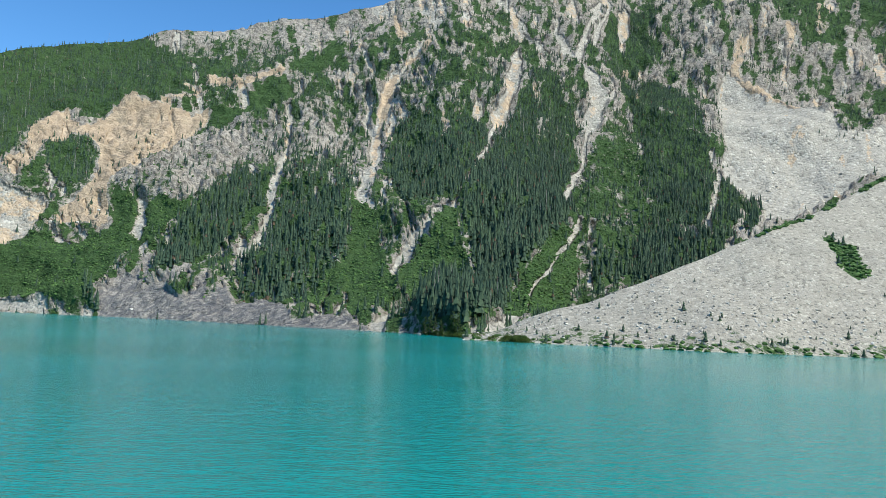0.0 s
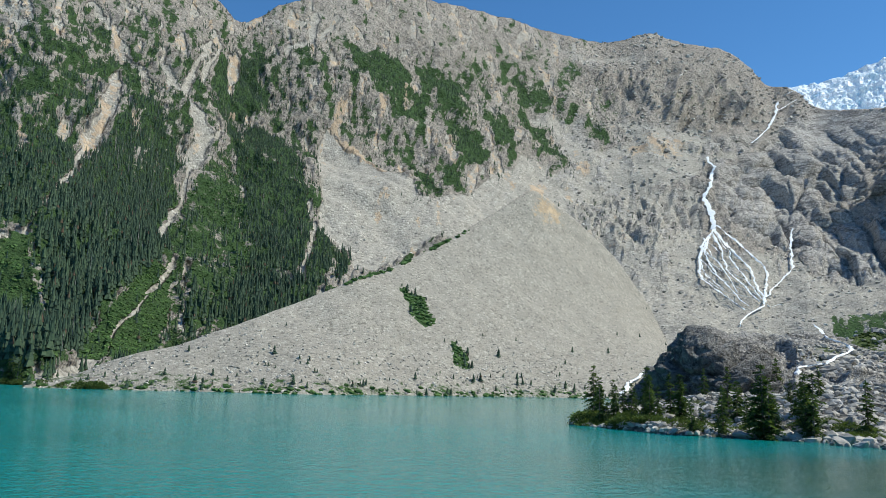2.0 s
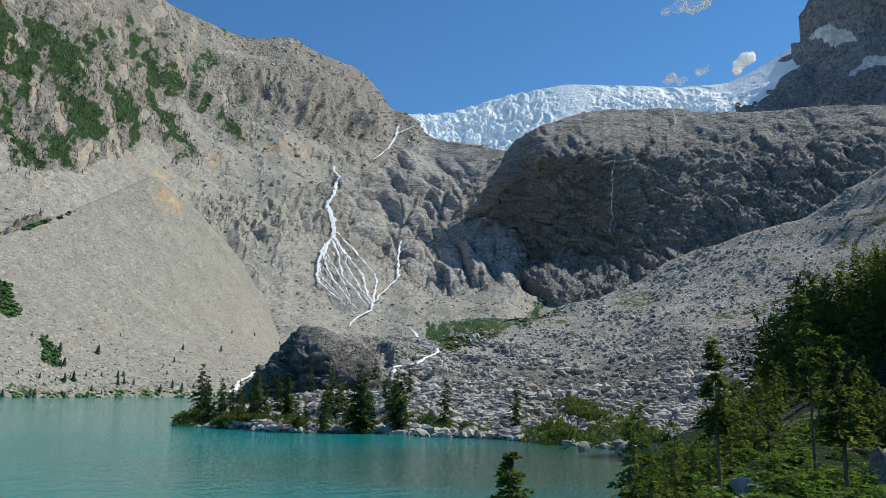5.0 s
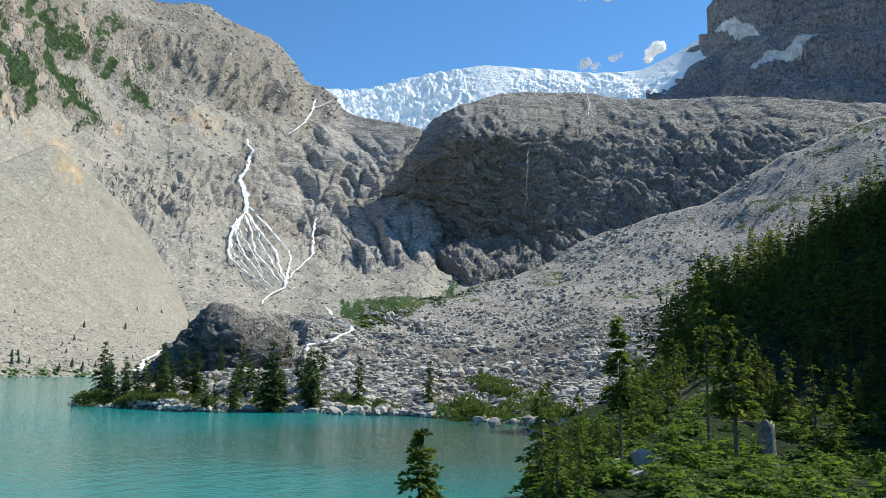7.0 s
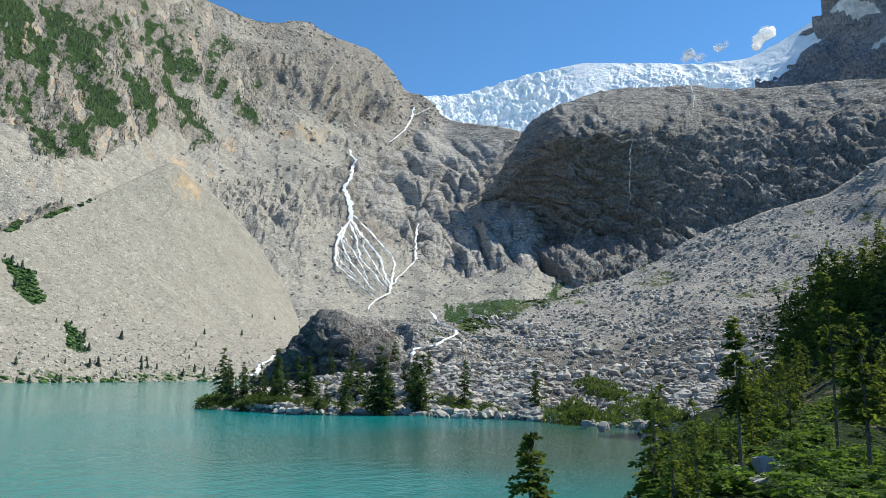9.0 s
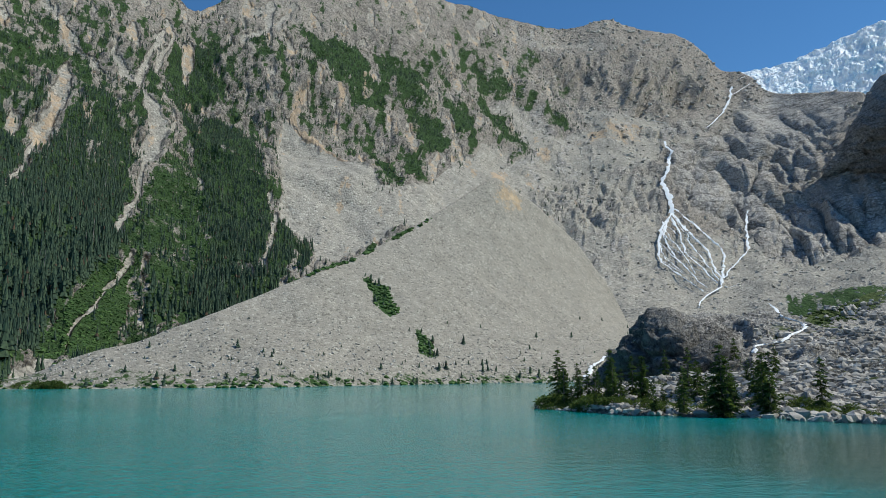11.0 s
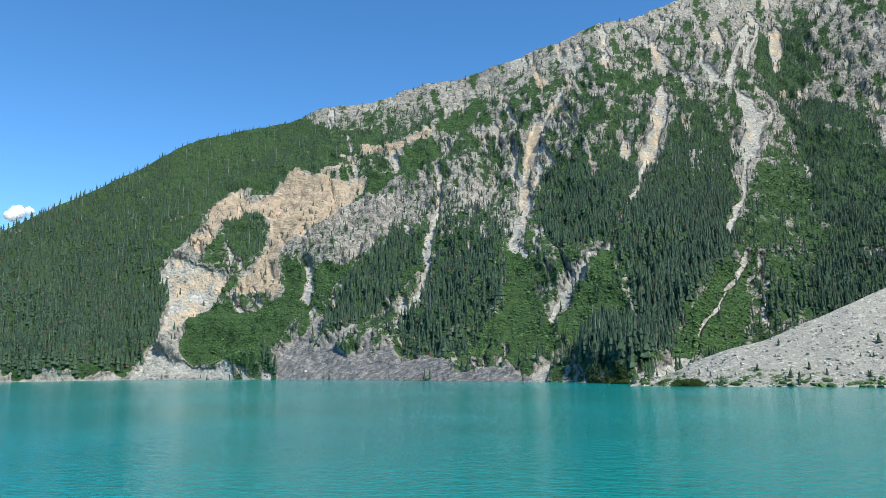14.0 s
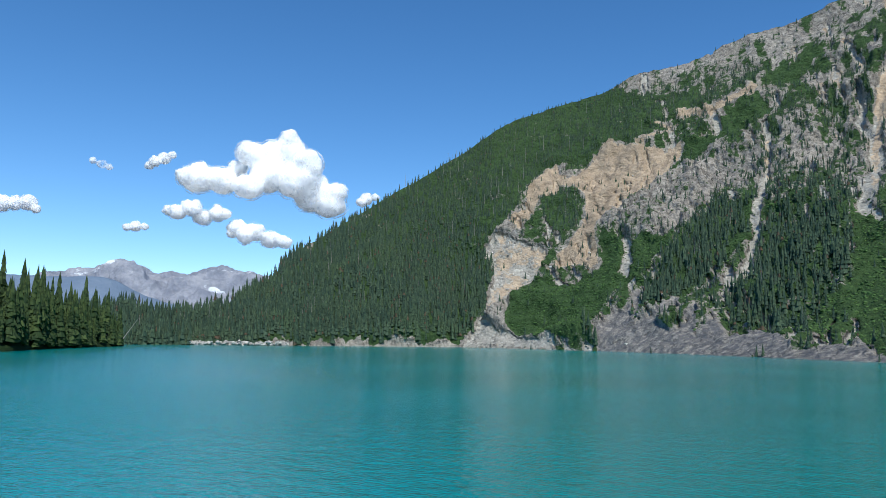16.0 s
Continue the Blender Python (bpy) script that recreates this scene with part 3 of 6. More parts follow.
patch(mead, 0.62, 0.3, [(10.4, 12.6), (11.8, 15.6), (13.9, 14.2), (15.5, 9.4), (14.9, 5.1), (11.4, 1.8), (10.8, 5.2), (10.5, 9.5)])
patch(mead, 0.85, 0.3, [(-18.4, 14.3), (-16.5, 15.5), (-13.2, 17.4), (-12.3, 16.2), (-16.8, 14.0), (-19.9, 12.5), (-19.2, 13.4)])
patch(mead, 0.75, 0.3, [(-13.3, 18.0), (-11.6, 19.8), (-7.7, 21.1), (-11.1, 18.4)])
patch(mead, 0.7, 0.3, [(-13.0, 3.1), (-9.0, 4.8), (-7.2, 3.1), (-8.0, 0.2), (-11.3, 0.6)])
# dark brush on ledges and gully sides
patch(bush, 1, 0.15, [(24.8, 23.7), (26.7, 23.6), (27.6, 21.5), (28.6, 19.9), (26.7, 19.8), (25.6, 21.4)])
patch(bush, 1, 0.15, [(27.1, 24.0), (29.4, 23.2), (32.2, 21.6), (30.4, 21.2), (28.1, 22.4)])
patch(bush, 1, 0.15, [(29.9, 19.9), (31.8, 19.1), (33.6, 16.5), (32.2, 16.3), (30.9, 18.2)])
patch(bush, 1, 0.15, [(33.6, 19.9), (35.4, 18.7), (35.6, 17.1), (34.1, 17.4)])
patch(bush, 1, 0.15, [(27.7, 15.8), (29.5, 15.6), (29.8, 13.9), (28.6, 14.2)])
patch(bush, 1, 0.15, [(30.2, 15.6), (31.3, 16.9), (31.8, 15.6), (30.9, 14.7), (30.1, 14.5)])
patch(bush, 1, 0.15, [(34.0, 16.6), (34.9, 15.2), (34.4, 14.9)])
patch(bush, 1, 0.15, [(36.4, 20.3), (38.6, 19.4), (39.7, 18.1), (39.9, 16.8), (38.6, 17.5), (37.3, 19.3)])
patch(bush, 0.72, 0.3, [(35.5, 22.9), (38.7, 21.9), (40.5, 20.2), (38.6, 20.7), (36.4, 21.6)])
patch(bush, 0.72, 0.3, [(41.8, 19.7), (43.6, 18.8), (44.8, 17.9), (43.1, 17.8), (42.0, 18.7)])
patch(bush, 0.72, 0.3, [(47.2, 21.0), (49.8, 22.2), (51.9, 22.4), (53.1, 20.8), (53.0, 19.2), (49.7, 19.2), (47.5, 19.6)])
patch(bush, 0.72, 0.3, [(39.7, 17.7), (40.8, 16.4), (40.4, 15.5), (39.0, 16.9)])
patch(bush, 0.8, 0.2, [(26.0, 12.9), (29.1, 13.1), (29.6, 12.8), (26.9, 12.5)])
patch(bush, 0.8, 0.2, [(19.7, 17.1), (20.7, 16.8), (20.6, 15.4), (19.4, 15.7)])
patch(bush, 0.7, 0.3, [(21.4, 25.0), (25.5, 24.4), (26.9, 21.5), (26.3, 19.2), (24.5, 21.8), (22.2, 23.8)])
patch(bush, 0.7, 0.3, [(27.1, 24.1), (30.7, 21.6), (32.7, 19.7), (30.5, 19.7), (28.4, 21.6)])
# stone chutes
chute(scree, 1, 0.3, 0.35, [(-12.7, 15.8), (-12.7, 13.6), (-13.2, 11.5), (-13.5, 9.4), (-14.0, 7.7), (-14.2, 6.4), (-14.7, 5.1)])
chute(scree, 1, 0.25, 0.2, [(-14.2, 6.6), (-15.9, 4.7), (-16.6, 3.4)])
chute(scree, 1, 0.55, 0.8, [(-4.8, 18.7), (-5.3, 16.6), (-6.1, 14.6), (-5.9, 12.7), (-6.1, 10.0)])
chute(scree, 1, 0.8, 0.25, [(-6.1, 10.5), (-6.7, 8.7), (-5.6, 7.9)])
chute(scree, 1, 0.3, 0.4, [(-6.7, 17.4), (-6.9, 15.6), (-6.0, 14.2)])
chute(scree, 1, 0.35, 0.7, [(5.0, 20.3), (4.7, 18.4), (3.9, 15.8)])
chute(scree, 1, 0.4, 0.12, [(3.8, 15.8), (3.2, 14.1), (1.9, 11.9), (0.3, 8.8)])
chute(scree, 1, 0.3, 0.45, [(0.3, 8.8), (-1.2, 7.5), (-2.7, 6.4), (-3.8, 4.9), (-4.2, 4.0)])
chute(scree, 1, 0.3, 0.8, [(7.9, 22.1), (9.0, 20.4), (10.1, 18.6), (11.2, 16.5), (10.8, 15.0)])
chute(scree, 1, 0.25, 0.22, [(10.7, 15.2), (10.4, 12.6), (9.5, 10.4), (9.4, 8.3), (9.4, 7.0), (8.9, 5.2), (7.7, 3.5), (7.1, 1.4)])
chute(scree, 1, 0.3, 0.9, [(7.3, 1.8), (5.8, 1.0), (4.0, -0.7)])
chute(scree, 1, 0.35, 0.3, [(11.2, 24.0), (10.4, 21.6), (9.5, 19.7)])
chute(scree, 1, 0.25, 0.3, [(12.1, 23.6), (10.9, 21.1)])
chute(scree, 1, 0.5, 0.8, [(-3.8, 1.8), (-4.4, 0.4), (-5.2, -0.9)])
chute(scree, 1, 0.25, 0.45, [(-7.8, 2.3), (-8.1, 1.0), (-8.6, -0.5)])
chute(scree, 1, 0.2, 0.3, [(-9.2, 2.5), (-9.5, 1.0), (-9.8, -0.2)])
chute(scree, 1, 0.6, 0.5, [(-22.8, 7.3), (-22.5, 6.1), (-22.8, 4.9)])
chute(scree, 1, 0.3, 0.3, [(2.9, 24.7), (4.7, 23.0), (7.0, 20.5), (7.9, 19.8)])
chute(scree, 1, 0.5, 0.35, [(19.4, 26.7), (19.1, 24.9), (17.3, 23.9)])
chute(scree, 1, 0.3, 0.3, [(21.1, 26.6), (19.9, 25.0)])
chute(scree, 1, 0.25, 0.3, [(-1.3, 22.6), (-3.6, 19.2), (-4.9, 17.9)])
chute(scree, 1, 0.25, 0.3, [(20.2, 11.7), (20.2, 9.6), (19.5, 7.9)])
chute(scree, 1, 0.45, 0.3, [(17.7, 7.6), (18.9, 7.5), (18.9, 6.9)])
# tan soil
chute(soil, 0.8, 0.3, 0.35, [(-13.2, 18.3), (-14.7, 17.1), (-16.1, 16.4), (-18.6, 16.7)])
chute(soil, 0.7, 0.5, 0.35, [(-1.8, 20.7), (-3.1, 19.6), (-3.8, 19.0)])
chute(soil, 0.6, 0.7, 0.5, [(-4.8, 22.3), (-4.1, 21.3)])
chute(soil, 0.75, 0.5, 0.5, [(-4.8, 18.7), (-5.6, 16.1), (-6.1, 13.9)])
chute(soil, 0.55, 0.4, 0.5, [(-6.1, 13.9), (-6.0, 10.0)])
chute(soil, 0.6, 0.4, 0.3, [(24.8, 21.0), (25.2, 19.8)])
chute(soil, 0.6, 0.3, 0.3, [(26.9, 21.9), (27.0, 20.3)])
chute(soil, 0.7, 0.5, 0.25, [(21.2, 18.8), (23.4, 17.4), (26.0, 15.5)])
chute(soil, 0.6, 0.5, 0.4, [(21.8, 20.6), (21.4, 18.8)])
chute(soil, 0.6, 0.3, 0.5, [(4.6, 17.9), (3.9, 15.4)])
chute(soil, 0.5, 0.3, 0.5, [(10.7, 17.3), (11.0, 15.6)])
chute(soil, 0.5, 0.2, 0.3, [(-12.7, 15.3), (-13.0, 11.9)])
chute(soil, 0.6, 0.25, 0.2, [(-20.5, 16.3), (-18.9, 16.1), (-22.7, 14.5)])
patch(soil, 1, 0.25, [(-28.9, 13.1), (-28.0, 13.3), (-27.4, 12.6), (-26.0, 13.3), (-24.3, 14.5), (-22.2, 15.0), (-19.7, 14.3), (-18.7, 14.8), (-18.6, 13.8), (-19.5, 13.2), (-20.3, 12.4), (-21.4, 11.2), (-22.7, 10.4), (-23.9, 9.8), (-24.8, 8.8), (-25.2, 6.2), (-27.4, 6.1), (-28.9, 6.1), (-27.4, 7.5), (-26.1, 8.8), (-25.8, 10.9), (-26.5, 11.8), (-27.8, 11.4), (-29.1, 10.5), (-30.0, 9.2), (-31.5, 8.7), (-32.0, 8.7), (-30.6, 10.1), (-30.2, 11.9)])
patch(soil, 0.5, 0.3, [(-33.1, 8.2), (-29.1, 7.5), (-28.9, 7.1), (-30.4, 4.9), (-32.6, 3.1), (-33.9, 1.6), (-35.6, -0.5), (-33.9, 1.8), (-33.5, 3.1), (-33.3, 5.3)])
patch(soil, 0.6, 0.8, [(37.2, 15.2), (38.6, 15.2), (38.5, 13.4), (37.6, 12.6), (36.3, 13.5)])
patch(soil, 0.5, 0.8, [(44.4, 17.9), (47.5, 18.5), (49.6, 18.0), (48.7, 16.4), (44.8, 16.6)])
# scree aprons
patch(scree, 1, 0.3, [(-33.1, 8.2), (-29.1, 7.5), (-28.9, 7.1), (-30.4, 4.9), (-32.6, 3.1), (-33.9, 1.6), (-30.4, 0.1), (-27.8, 0.2), (-28.3, -0.6), (-35.6, -0.6), (-33.9, 1.8), (-33.5, 3.1), (-33.3, 5.3), (-33.6, 7.1)])
patch(scree, 1, 0.4, [(20.8, 18.9), (22.2, 18.1), (23.4, 17.2), (24.5, 16.6), (26.0, 15.3), (27.1, 14.7), (28.1, 13.2), (30.3, 13.0), (32.9, 14.6), (34.6, 16.0), (38.9, 16.6), (38.4, 12.0), (30.0, 10.4), (23.3, 7.7), (23.4, 9.4), (22.1, 10.5), (20.6, 11.4), (20.5, 13.7), (19.8, 15.9)])
patch(scree, 1, 0.5, [(29.5, 13.2), (32.2, 14.3), (34.0, 14.8), (35.4, 15.2), (36.1, 17.1), (37.2, 17.1), (38.8, 15.6), (41.3, 17.2), (45.7, 18.0), (50.0, 18.5), (53.7, 16.7), (50.7, 15.8), (49.4, 14.6), (44.7, 14.3), (42.1, 13.8), (38.5, 13.4), (37.7, 15.2), (34.0, 12.2)])
patch(scree, 0.9, 0.5, [(37.3, 20.3), (41.3, 19.8), (42.2, 17.6), (45.7, 17.4), (43.1, 20.1), (45.8, 19.5), (50.0, 18.3), (45.7, 16.6), (40.4, 16.0), (39.7, 18.1)])
patch(scree, 1, 0.5, [(37.5, 14.3), (41.0, 15.2), (49.9, 14.2), (50.2, 9.2), (56.2, 8.7), (58.0, 7.2), (69.0, 8.2), (71.2, 5.6), (58.1, 3.5), (49.9, 1.6), (42.4, -0.2), (33.9, -0.4), (32.6, 12.0)])
patch(scree, 0.8, 0.3, [(38.7, 25.2), (43.3, 24.2), (46.9, 24.3), (45.9, 23.8), (41.4, 23.9)])
# glacier-worn slabs
patch(slabs, 1, 0.6, [(50.2, 15.5), (54.0, 16.7), (55.7, 18.3), (57.9, 18.9), (61.5, 18.6), (63.6, 18.5), (62.9, 16.8), (59.9, 13.2), (58.2, 12.0), (59.5, 12.3), (63.6, 10.7), (62.3, 8.0), (59.7, 7.3), (58.0, 7.4), (56.2, 9.1), (54.4, 10.3), (52.6, 11.5), (51.2, 13.1)])
patch(slabs, 0.95, 0.5, [(58.7, 11.2), (63.1, 10.9), (66.7, 11.6), (71.1, 12.1), (75.6, 10.8), (83.2, 10.6), (75.5, 8.6), (69.0, 8.2), (62.3, 7.8), (58.8, 7.5)])
patch(slabs, 0.55, 0.8, [(39.4, 13.0), (43.0, 14.3), (46.2, 14.5), (49.9, 14.2), (50.4, 12.6), (49.3, 10.4), (46.5, 9.7), (42.6, 10.6), (40.6, 11.6)])
patch(slabs, 0.7, 0.5, [(48.8, 17.2), (51.8, 18.0), (54.8, 17.8), (53.1, 17.0), (50.6, 16.6)])
# dark buttress, cliff, foot talus, island of firs
patch(butt, 1, 0.4, [(39.2, 22.7), (42.2, 23.6), (44.2, 23.2), (47.5, 23.7), (50.1, 23.7), (53.7, 22.5), (54.7, 20.5), (53.9, 18.8), (51.7, 18.8), (48.7, 18.9), (46.1, 20.8), (44.4, 21.7), (42.0, 21.7)])
patch(cl, 1, 0.4, [(-20.5, 12.5), (-17.7, 12.7), (-14.2, 12.1), (-16.6, 10.6), (-17.4, 8.6), (-19.0, 7.4), (-20.2, 6.8), (-22.3, 7.9), (-25.2, 8.8), (-24.4, 9.2), (-21.8, 10.8)])
patch(cl, 0.8, 0.3, [(-11.2, 16.4), (-9.9, 16.6), (-8.6, 14.7), (-8.7, 12.4), (-11.2, 12.7), (-12.2, 14.3)])
patch(cl, 0.7, 0.2, [(-49.2, 6.0), (-48.6, 7.3), (-46.7, 8.1), (-47.1, 6.7)])
patch(foot, 1, 0.2, [(-25.1, -0.9), (-24.9, 0.6), (-20.9, 4.2), (-21.8, 2.0), (-22.5, 1.2), (-18.7, 3.0), (-20.3, 1.2), (-19.5, 0.8), (-17.6, 2.7), (-18.0, 0.8), (-16.6, 2.2), (-15.9, 0.8), (-14.2, 1.4), (-12.1, 0.8), (-11.7, -0.4), (-8.8, 0.2), (-5.4, -0.9), (-5.0, -1.3)])
patch(isle, 1, 0.2, [(-29.3, 11.0), (-27.8, 11.2), (-26.9, 11.8), (-26.1, 10.9), (-26.3, 9.2), (-27.8, 8.4), (-29.1, 8.8)])

VALLEY_GREEN = [(58.1, 4.2), (59.8, 4.7), (62.4, 4.7), (66.4, 5.8), (69.4, 6.5), (71.2, 7.4), (70.3, 6.7), (67.7, 5.5), (64.4, 4.1), (60.8, 2.8), (58.8, 3.1)]
HIGH_GREEN = [(68.8, 7.7), (69.4, 9.0), (70.7, 9.7), (72.3, 8.4), (72.9, 8.0), (70.3, 7.3)]
skew = np.stack([rng_.A + 0.22 * rng_.E, rng_.E * 0.45, 0 * rng_.A], -1)
bits = fractal(skew + 5.0, 0.6, 5)
lines = fractal(skew, 1.1, 6)
mott = fractal(np.stack([rng_.A, rng_.E * 0.8, 0 * rng_.A], -1), 0.55, 5)
# lower slopes are brush with stony gaps, upper ones rock with brush and rubble in the gullies
lower = 1 - smooth(we - along(wa, [(-30, 13), (-10, 13), (0, 12.5), (12, 14.5), (22, 15)]), -2.5, 2.5)
lower = lower * smooth(wa, -34, -30) * (1 - smooth(wa, 20, 26))
upper = (1 - lower) * smooth(wa, -34, -26) * (1 - smooth(wa, 40, 50))
crest = smooth(we - along(wa, [(-40, 10), (-30, 15.5), (-10, 20.5), (5, 24.5), (40, 24)]), -1.5, 1.5)
slabs = slabs * np.where(wa < 50.5, smooth(mott, -0.25, 0.1), 1)
scree = np.maximum(scree, 0.85 * smooth(bits, 0.2, 0.45) * lower * (wood < 0.8) * (mead < 0.6))
scree = np.maximum(scree, 0.8 * upper * smooth(lines + 0.3 * mott - 0.22 * (1 - smooth(wa, -14, -4)), 0.24, 0.5) * (wood < 0.8) * (1 - bush))
soil = np.maximum(soil, 0.5 * upper * smooth(lines - mott * 0.3, 0.3, 0.55) * smooth(wa, -16, -8)) * (1 - 0.85 * isle)
scree = np.maximum(scree, 0.8 * smooth(wa, 55, 58) * (1 - smooth(we, 7.0, 8.2))) * (1 - slabs * 0.9) * (1 - 0.9 * butt) * (1 - 0.8 * cl)
scree, soil, wood = scree * (1 - 0.9 * foot), soil * (1 - foot), np.maximum(wood, 0.5 * isle) * (1 - 0.9 * foot)
wood = wood * (1 - 0.93 * smooth(scree, 0.3, 0.7)) * (1 - 0.9 * smooth(soil, 0.35, 0.6) * (1 - isle)) * (1 - 0.7 * cl)
wood = wood * (1 - 0.9 * mead * (wood < 0.9))
veg = np.maximum(np.maximum(mead, bush), 0.75 * smooth(wood, 0.2, 0.7))
veg = np.maximum(veg, lower * (0.60 + 0.25 * mott))
veg = np.maximum(veg, upper * (0.38 + 0.14 * (1 - smooth(wa, 0, 16)) + 0.42 * mott + 0.25 * smooth(-lines, 0.0, 0.4)) * (1 - 0.35 * crest))
veg = veg * (1 - scree) * (1 - soil) * (1 - 0.4 * cl) * (1 - slabs) * (1 - 0.85 * foot) * (1 - 0.35 * butt)
veg = np.where(wa > 36, veg * (1 - 0.3 * smooth(wa, 40, 50)), veg)
veg = np.maximum(veg, (0.72 + 0.5 * mott) * np.maximum(area(wa, we, VALLEY_GREEN, 0.4), area(wa, we, HIGH_GREEN, 0.4)))
rocky = np.clip(1 - veg * 0.75 - scree, 0.06, 1) * (1 - 0.7 * soil)
tall = rng_.P * np.array([1, 1, 0.72])
side = 1 - smooth(rng_.A, 34, 41)
relief = fractal(rng_.P, 130, 5) * 13 + fractal(rng_.P + 300.0, 45, 3) * 3 * (1 - scree) * side
relief += side * rocky * (fractal(tall + 500.0, 44, 5, True) * 4.2 + fractal(rng_.P + 70.0, 13, 4, True) * 2.6)
relief += side * (upper * (1 - scree) * fractal(tall + 90.0, 24, 4, True) * 2.0 + (rocky * 1.0 + 0.15) * fractal(rng_.P, 4, 3))
relief += cl * fractal(rng_.P * np.array([1, 1, 0.3]), 7, 3, True) * 2.2 + soil * side * fractal(tall, 18, 4, True) * 1.2
relief -= 2.2 * scree * (1 - smooth(wa, 20, 24))
# the basin: ribs of rock, and worn slabs parted by joints that dip away from the ice
view = np.stack([rng_.A, rng_.E, 0 * rng_.A], -1)
bent = view + 0.5 * np.stack([fractal(view, 2.5, 3), fractal(view + 31.0, 2.5, 3), 0 * rng_.A], -1)
u, w = bent[..., 0] * 0.78 - bent[..., 1] * 0.62, bent[..., 0] * 0.62 + bent[..., 1] * 0.78
dip = np.stack([u * 0.42, w, 0 * u], -1)
far = 1 - side
relief += far * (rocky * (1 - slabs) * (fractal(view + 50.0, 1.3, 5, True) * 5 + fractal(bent + 8.0, 3.0, 3) * 5) + butt * (fractal(view * np.array([1, 0.5, 1]), 1.5, 5, True) * 16 + fractal(view + 9.0, 4.0, 3) * 12))
relief = relief * (1 - 0.7 * foot)
relief += slabs * (1 - 0.8 * smooth(rng_.V, 0.86, 0.97)) * (blocks(dip, 1.5, slabs) * 24 + blocks(dip + 40.0, 0.6, slabs) * 6 + blocks(bent + 11.0, 0.28, slabs) * 2.2 + fractal(dip, 0.3, 3, True) * 1.5 - 20)
rubble = far * scree * smooth(fractal(bent + 3.0, 1.2, 4), 0.02, 0.3) * smooth(we, 4, 8)
relief += rubble * (blocks(dip + 7.0, 0.8, rubble) * 4 + blocks(bent, 0.3, rubble) * 1.5 - 2.5)
rng_.push(relief, 0.06, 0.35)
tagged(rng_.mesh("mountain_range", ROCK, (veg, scree * (1 - 0.5 * rubble), soil, np.maximum(0.85 * slabs, 0.75 * rubble)), slate=foot), "steep grey rock range with brush, chutes and pale scree", "mountain", kind="structure")

places = rng_.scatter(wood ** 1.5, 17000, rng)
h = 0.80 * (6 + 7 * rng.random(len(places))) * (1 - 0.40 * smooth(np.hypot(places[:, 0], places[:, 1]), 320, 620)) * (1 + 0.35 * (places[:, 0] < -0.65 * places[:, 1])) * (0.75 + 0.35 * smooth(-places[:, 2], -160, -20))
strew("conifer_forest", FIRS, places - np.array([0, 0, 0.5]), h, rng.random(len(places)) * 6.3, FIR_FAR, "dense dark green fir forest on the mountain side", "forest")
open_ = (1 - scree) * (1 - soil) * (1 - foot) * (1 - 0.6 * cl)
lone = open_ * (1 - 0.85 * mead) * (0.30 * lower + upper * smooth(mott, -0.25, 0.25) * (1 - 0.8 * crest) * (1 - 0.75 * smooth(wa, 16, 30))) + 0.5 * bush * smooth(rng_.A, 16, 24) * (1 - smooth(rng_.A, 44, 46)) + 0.08 * soil * lower
places = rng_.scatter(lone, 12000, rng)
strew("scattered_firs", FIRS, places - np.array([0, 0, 0.4]), (2.8 + 4.2 * rng.random(len(places)) ** 1.5) * (1 - 0.2 * smooth(np.hypot(places[:, 0], places[:, 1]), 320, 620)), rng.random(len(places)) * 6.3, FIR_FAR, "small scattered firs on ledges and brush slopes", "forest")
brush = np.maximum(np.clip(veg - 0.3, 0, 1), 0.8 * mead) * (1 - smooth(wood, 0.6, 0.95)) * (1 - scree) * (0.12 + 0.88 * lower)
places = rng_.scatter(brush, 15000, rng)
size = (0.7 + 1.5 * rng.random(len(places)) ** 2)
strew("brush", LUMPS, places, np.stack([size, size, size * 0.8], -1), rng.random(len(places)) * 6.3, BROAD_FAR, "bright green alder brush on the lower slopes", "shrubs")
places = rng_.scatter(scree * smooth(-we, -16, 0) + 0.8 * smooth(wa, 36, 44) * (1 - slabs), 11000, rng)
size = (0.0014 + 0.006 * rng.random(len(places)) ** 4) * np.hypot(places[:, 0], places[:, 1])
strew("scree_stones", BLOCKS, places, np.stack([size, size, size * 0.8], -1), rng.random(len(places)) * 6.3, PALESTONE, "loose pale stones on the scree", "stones")

# ---------------------------------------------------------------- moraine
m_foot_r = [(0, 200), (3, 195), (8, 190), (20, 185), (30, 205), (42, 240), (50, 260)]
moraine = Sheet(1.5, 50, 380, 130, [(a, -math.degrees(math.atan(EYE / r))) for a, r in m_foot_r], m_foot_r,
                [(1.5, -1.3), (3.9, -0.8), (7.4, 0.8), (11.4, 2.0), (16.4, 4.1), (23.4, 7.1), (26.9, 8.5), (32.1, 11.4), (37.5, 14.7), (40.6, 12.4), (43.6, 9.6), (46, 6), (48, 2), (50, -0.6)],
                [(1.5, 206), (8, 206), (12, 210), (16.4, 218), (23.4, 242), (27, 260), (32, 296), (37.5, 340), (41, 362), (44, 376), (50, 390)], 1.0, 7.0)
mwa, mwe = moraine.warp(1.0, 0.25)
moraine.push(fractal(moraine.P, 30, 3) * 0.9 + fractal(moraine.P, 9, 2) * 0.22)
mv = np.maximum(area(mwa, mwe, [(27.1, 6.9), (29.1, 5.9), (30, 4), (29.1, 3.8), (27.8, 5.2)], 0.2), area(mwa, mwe, [(31.1, 2.7), (32.6, 1.9), (32.8, 0.6), (31.5, 1)], 0.2))
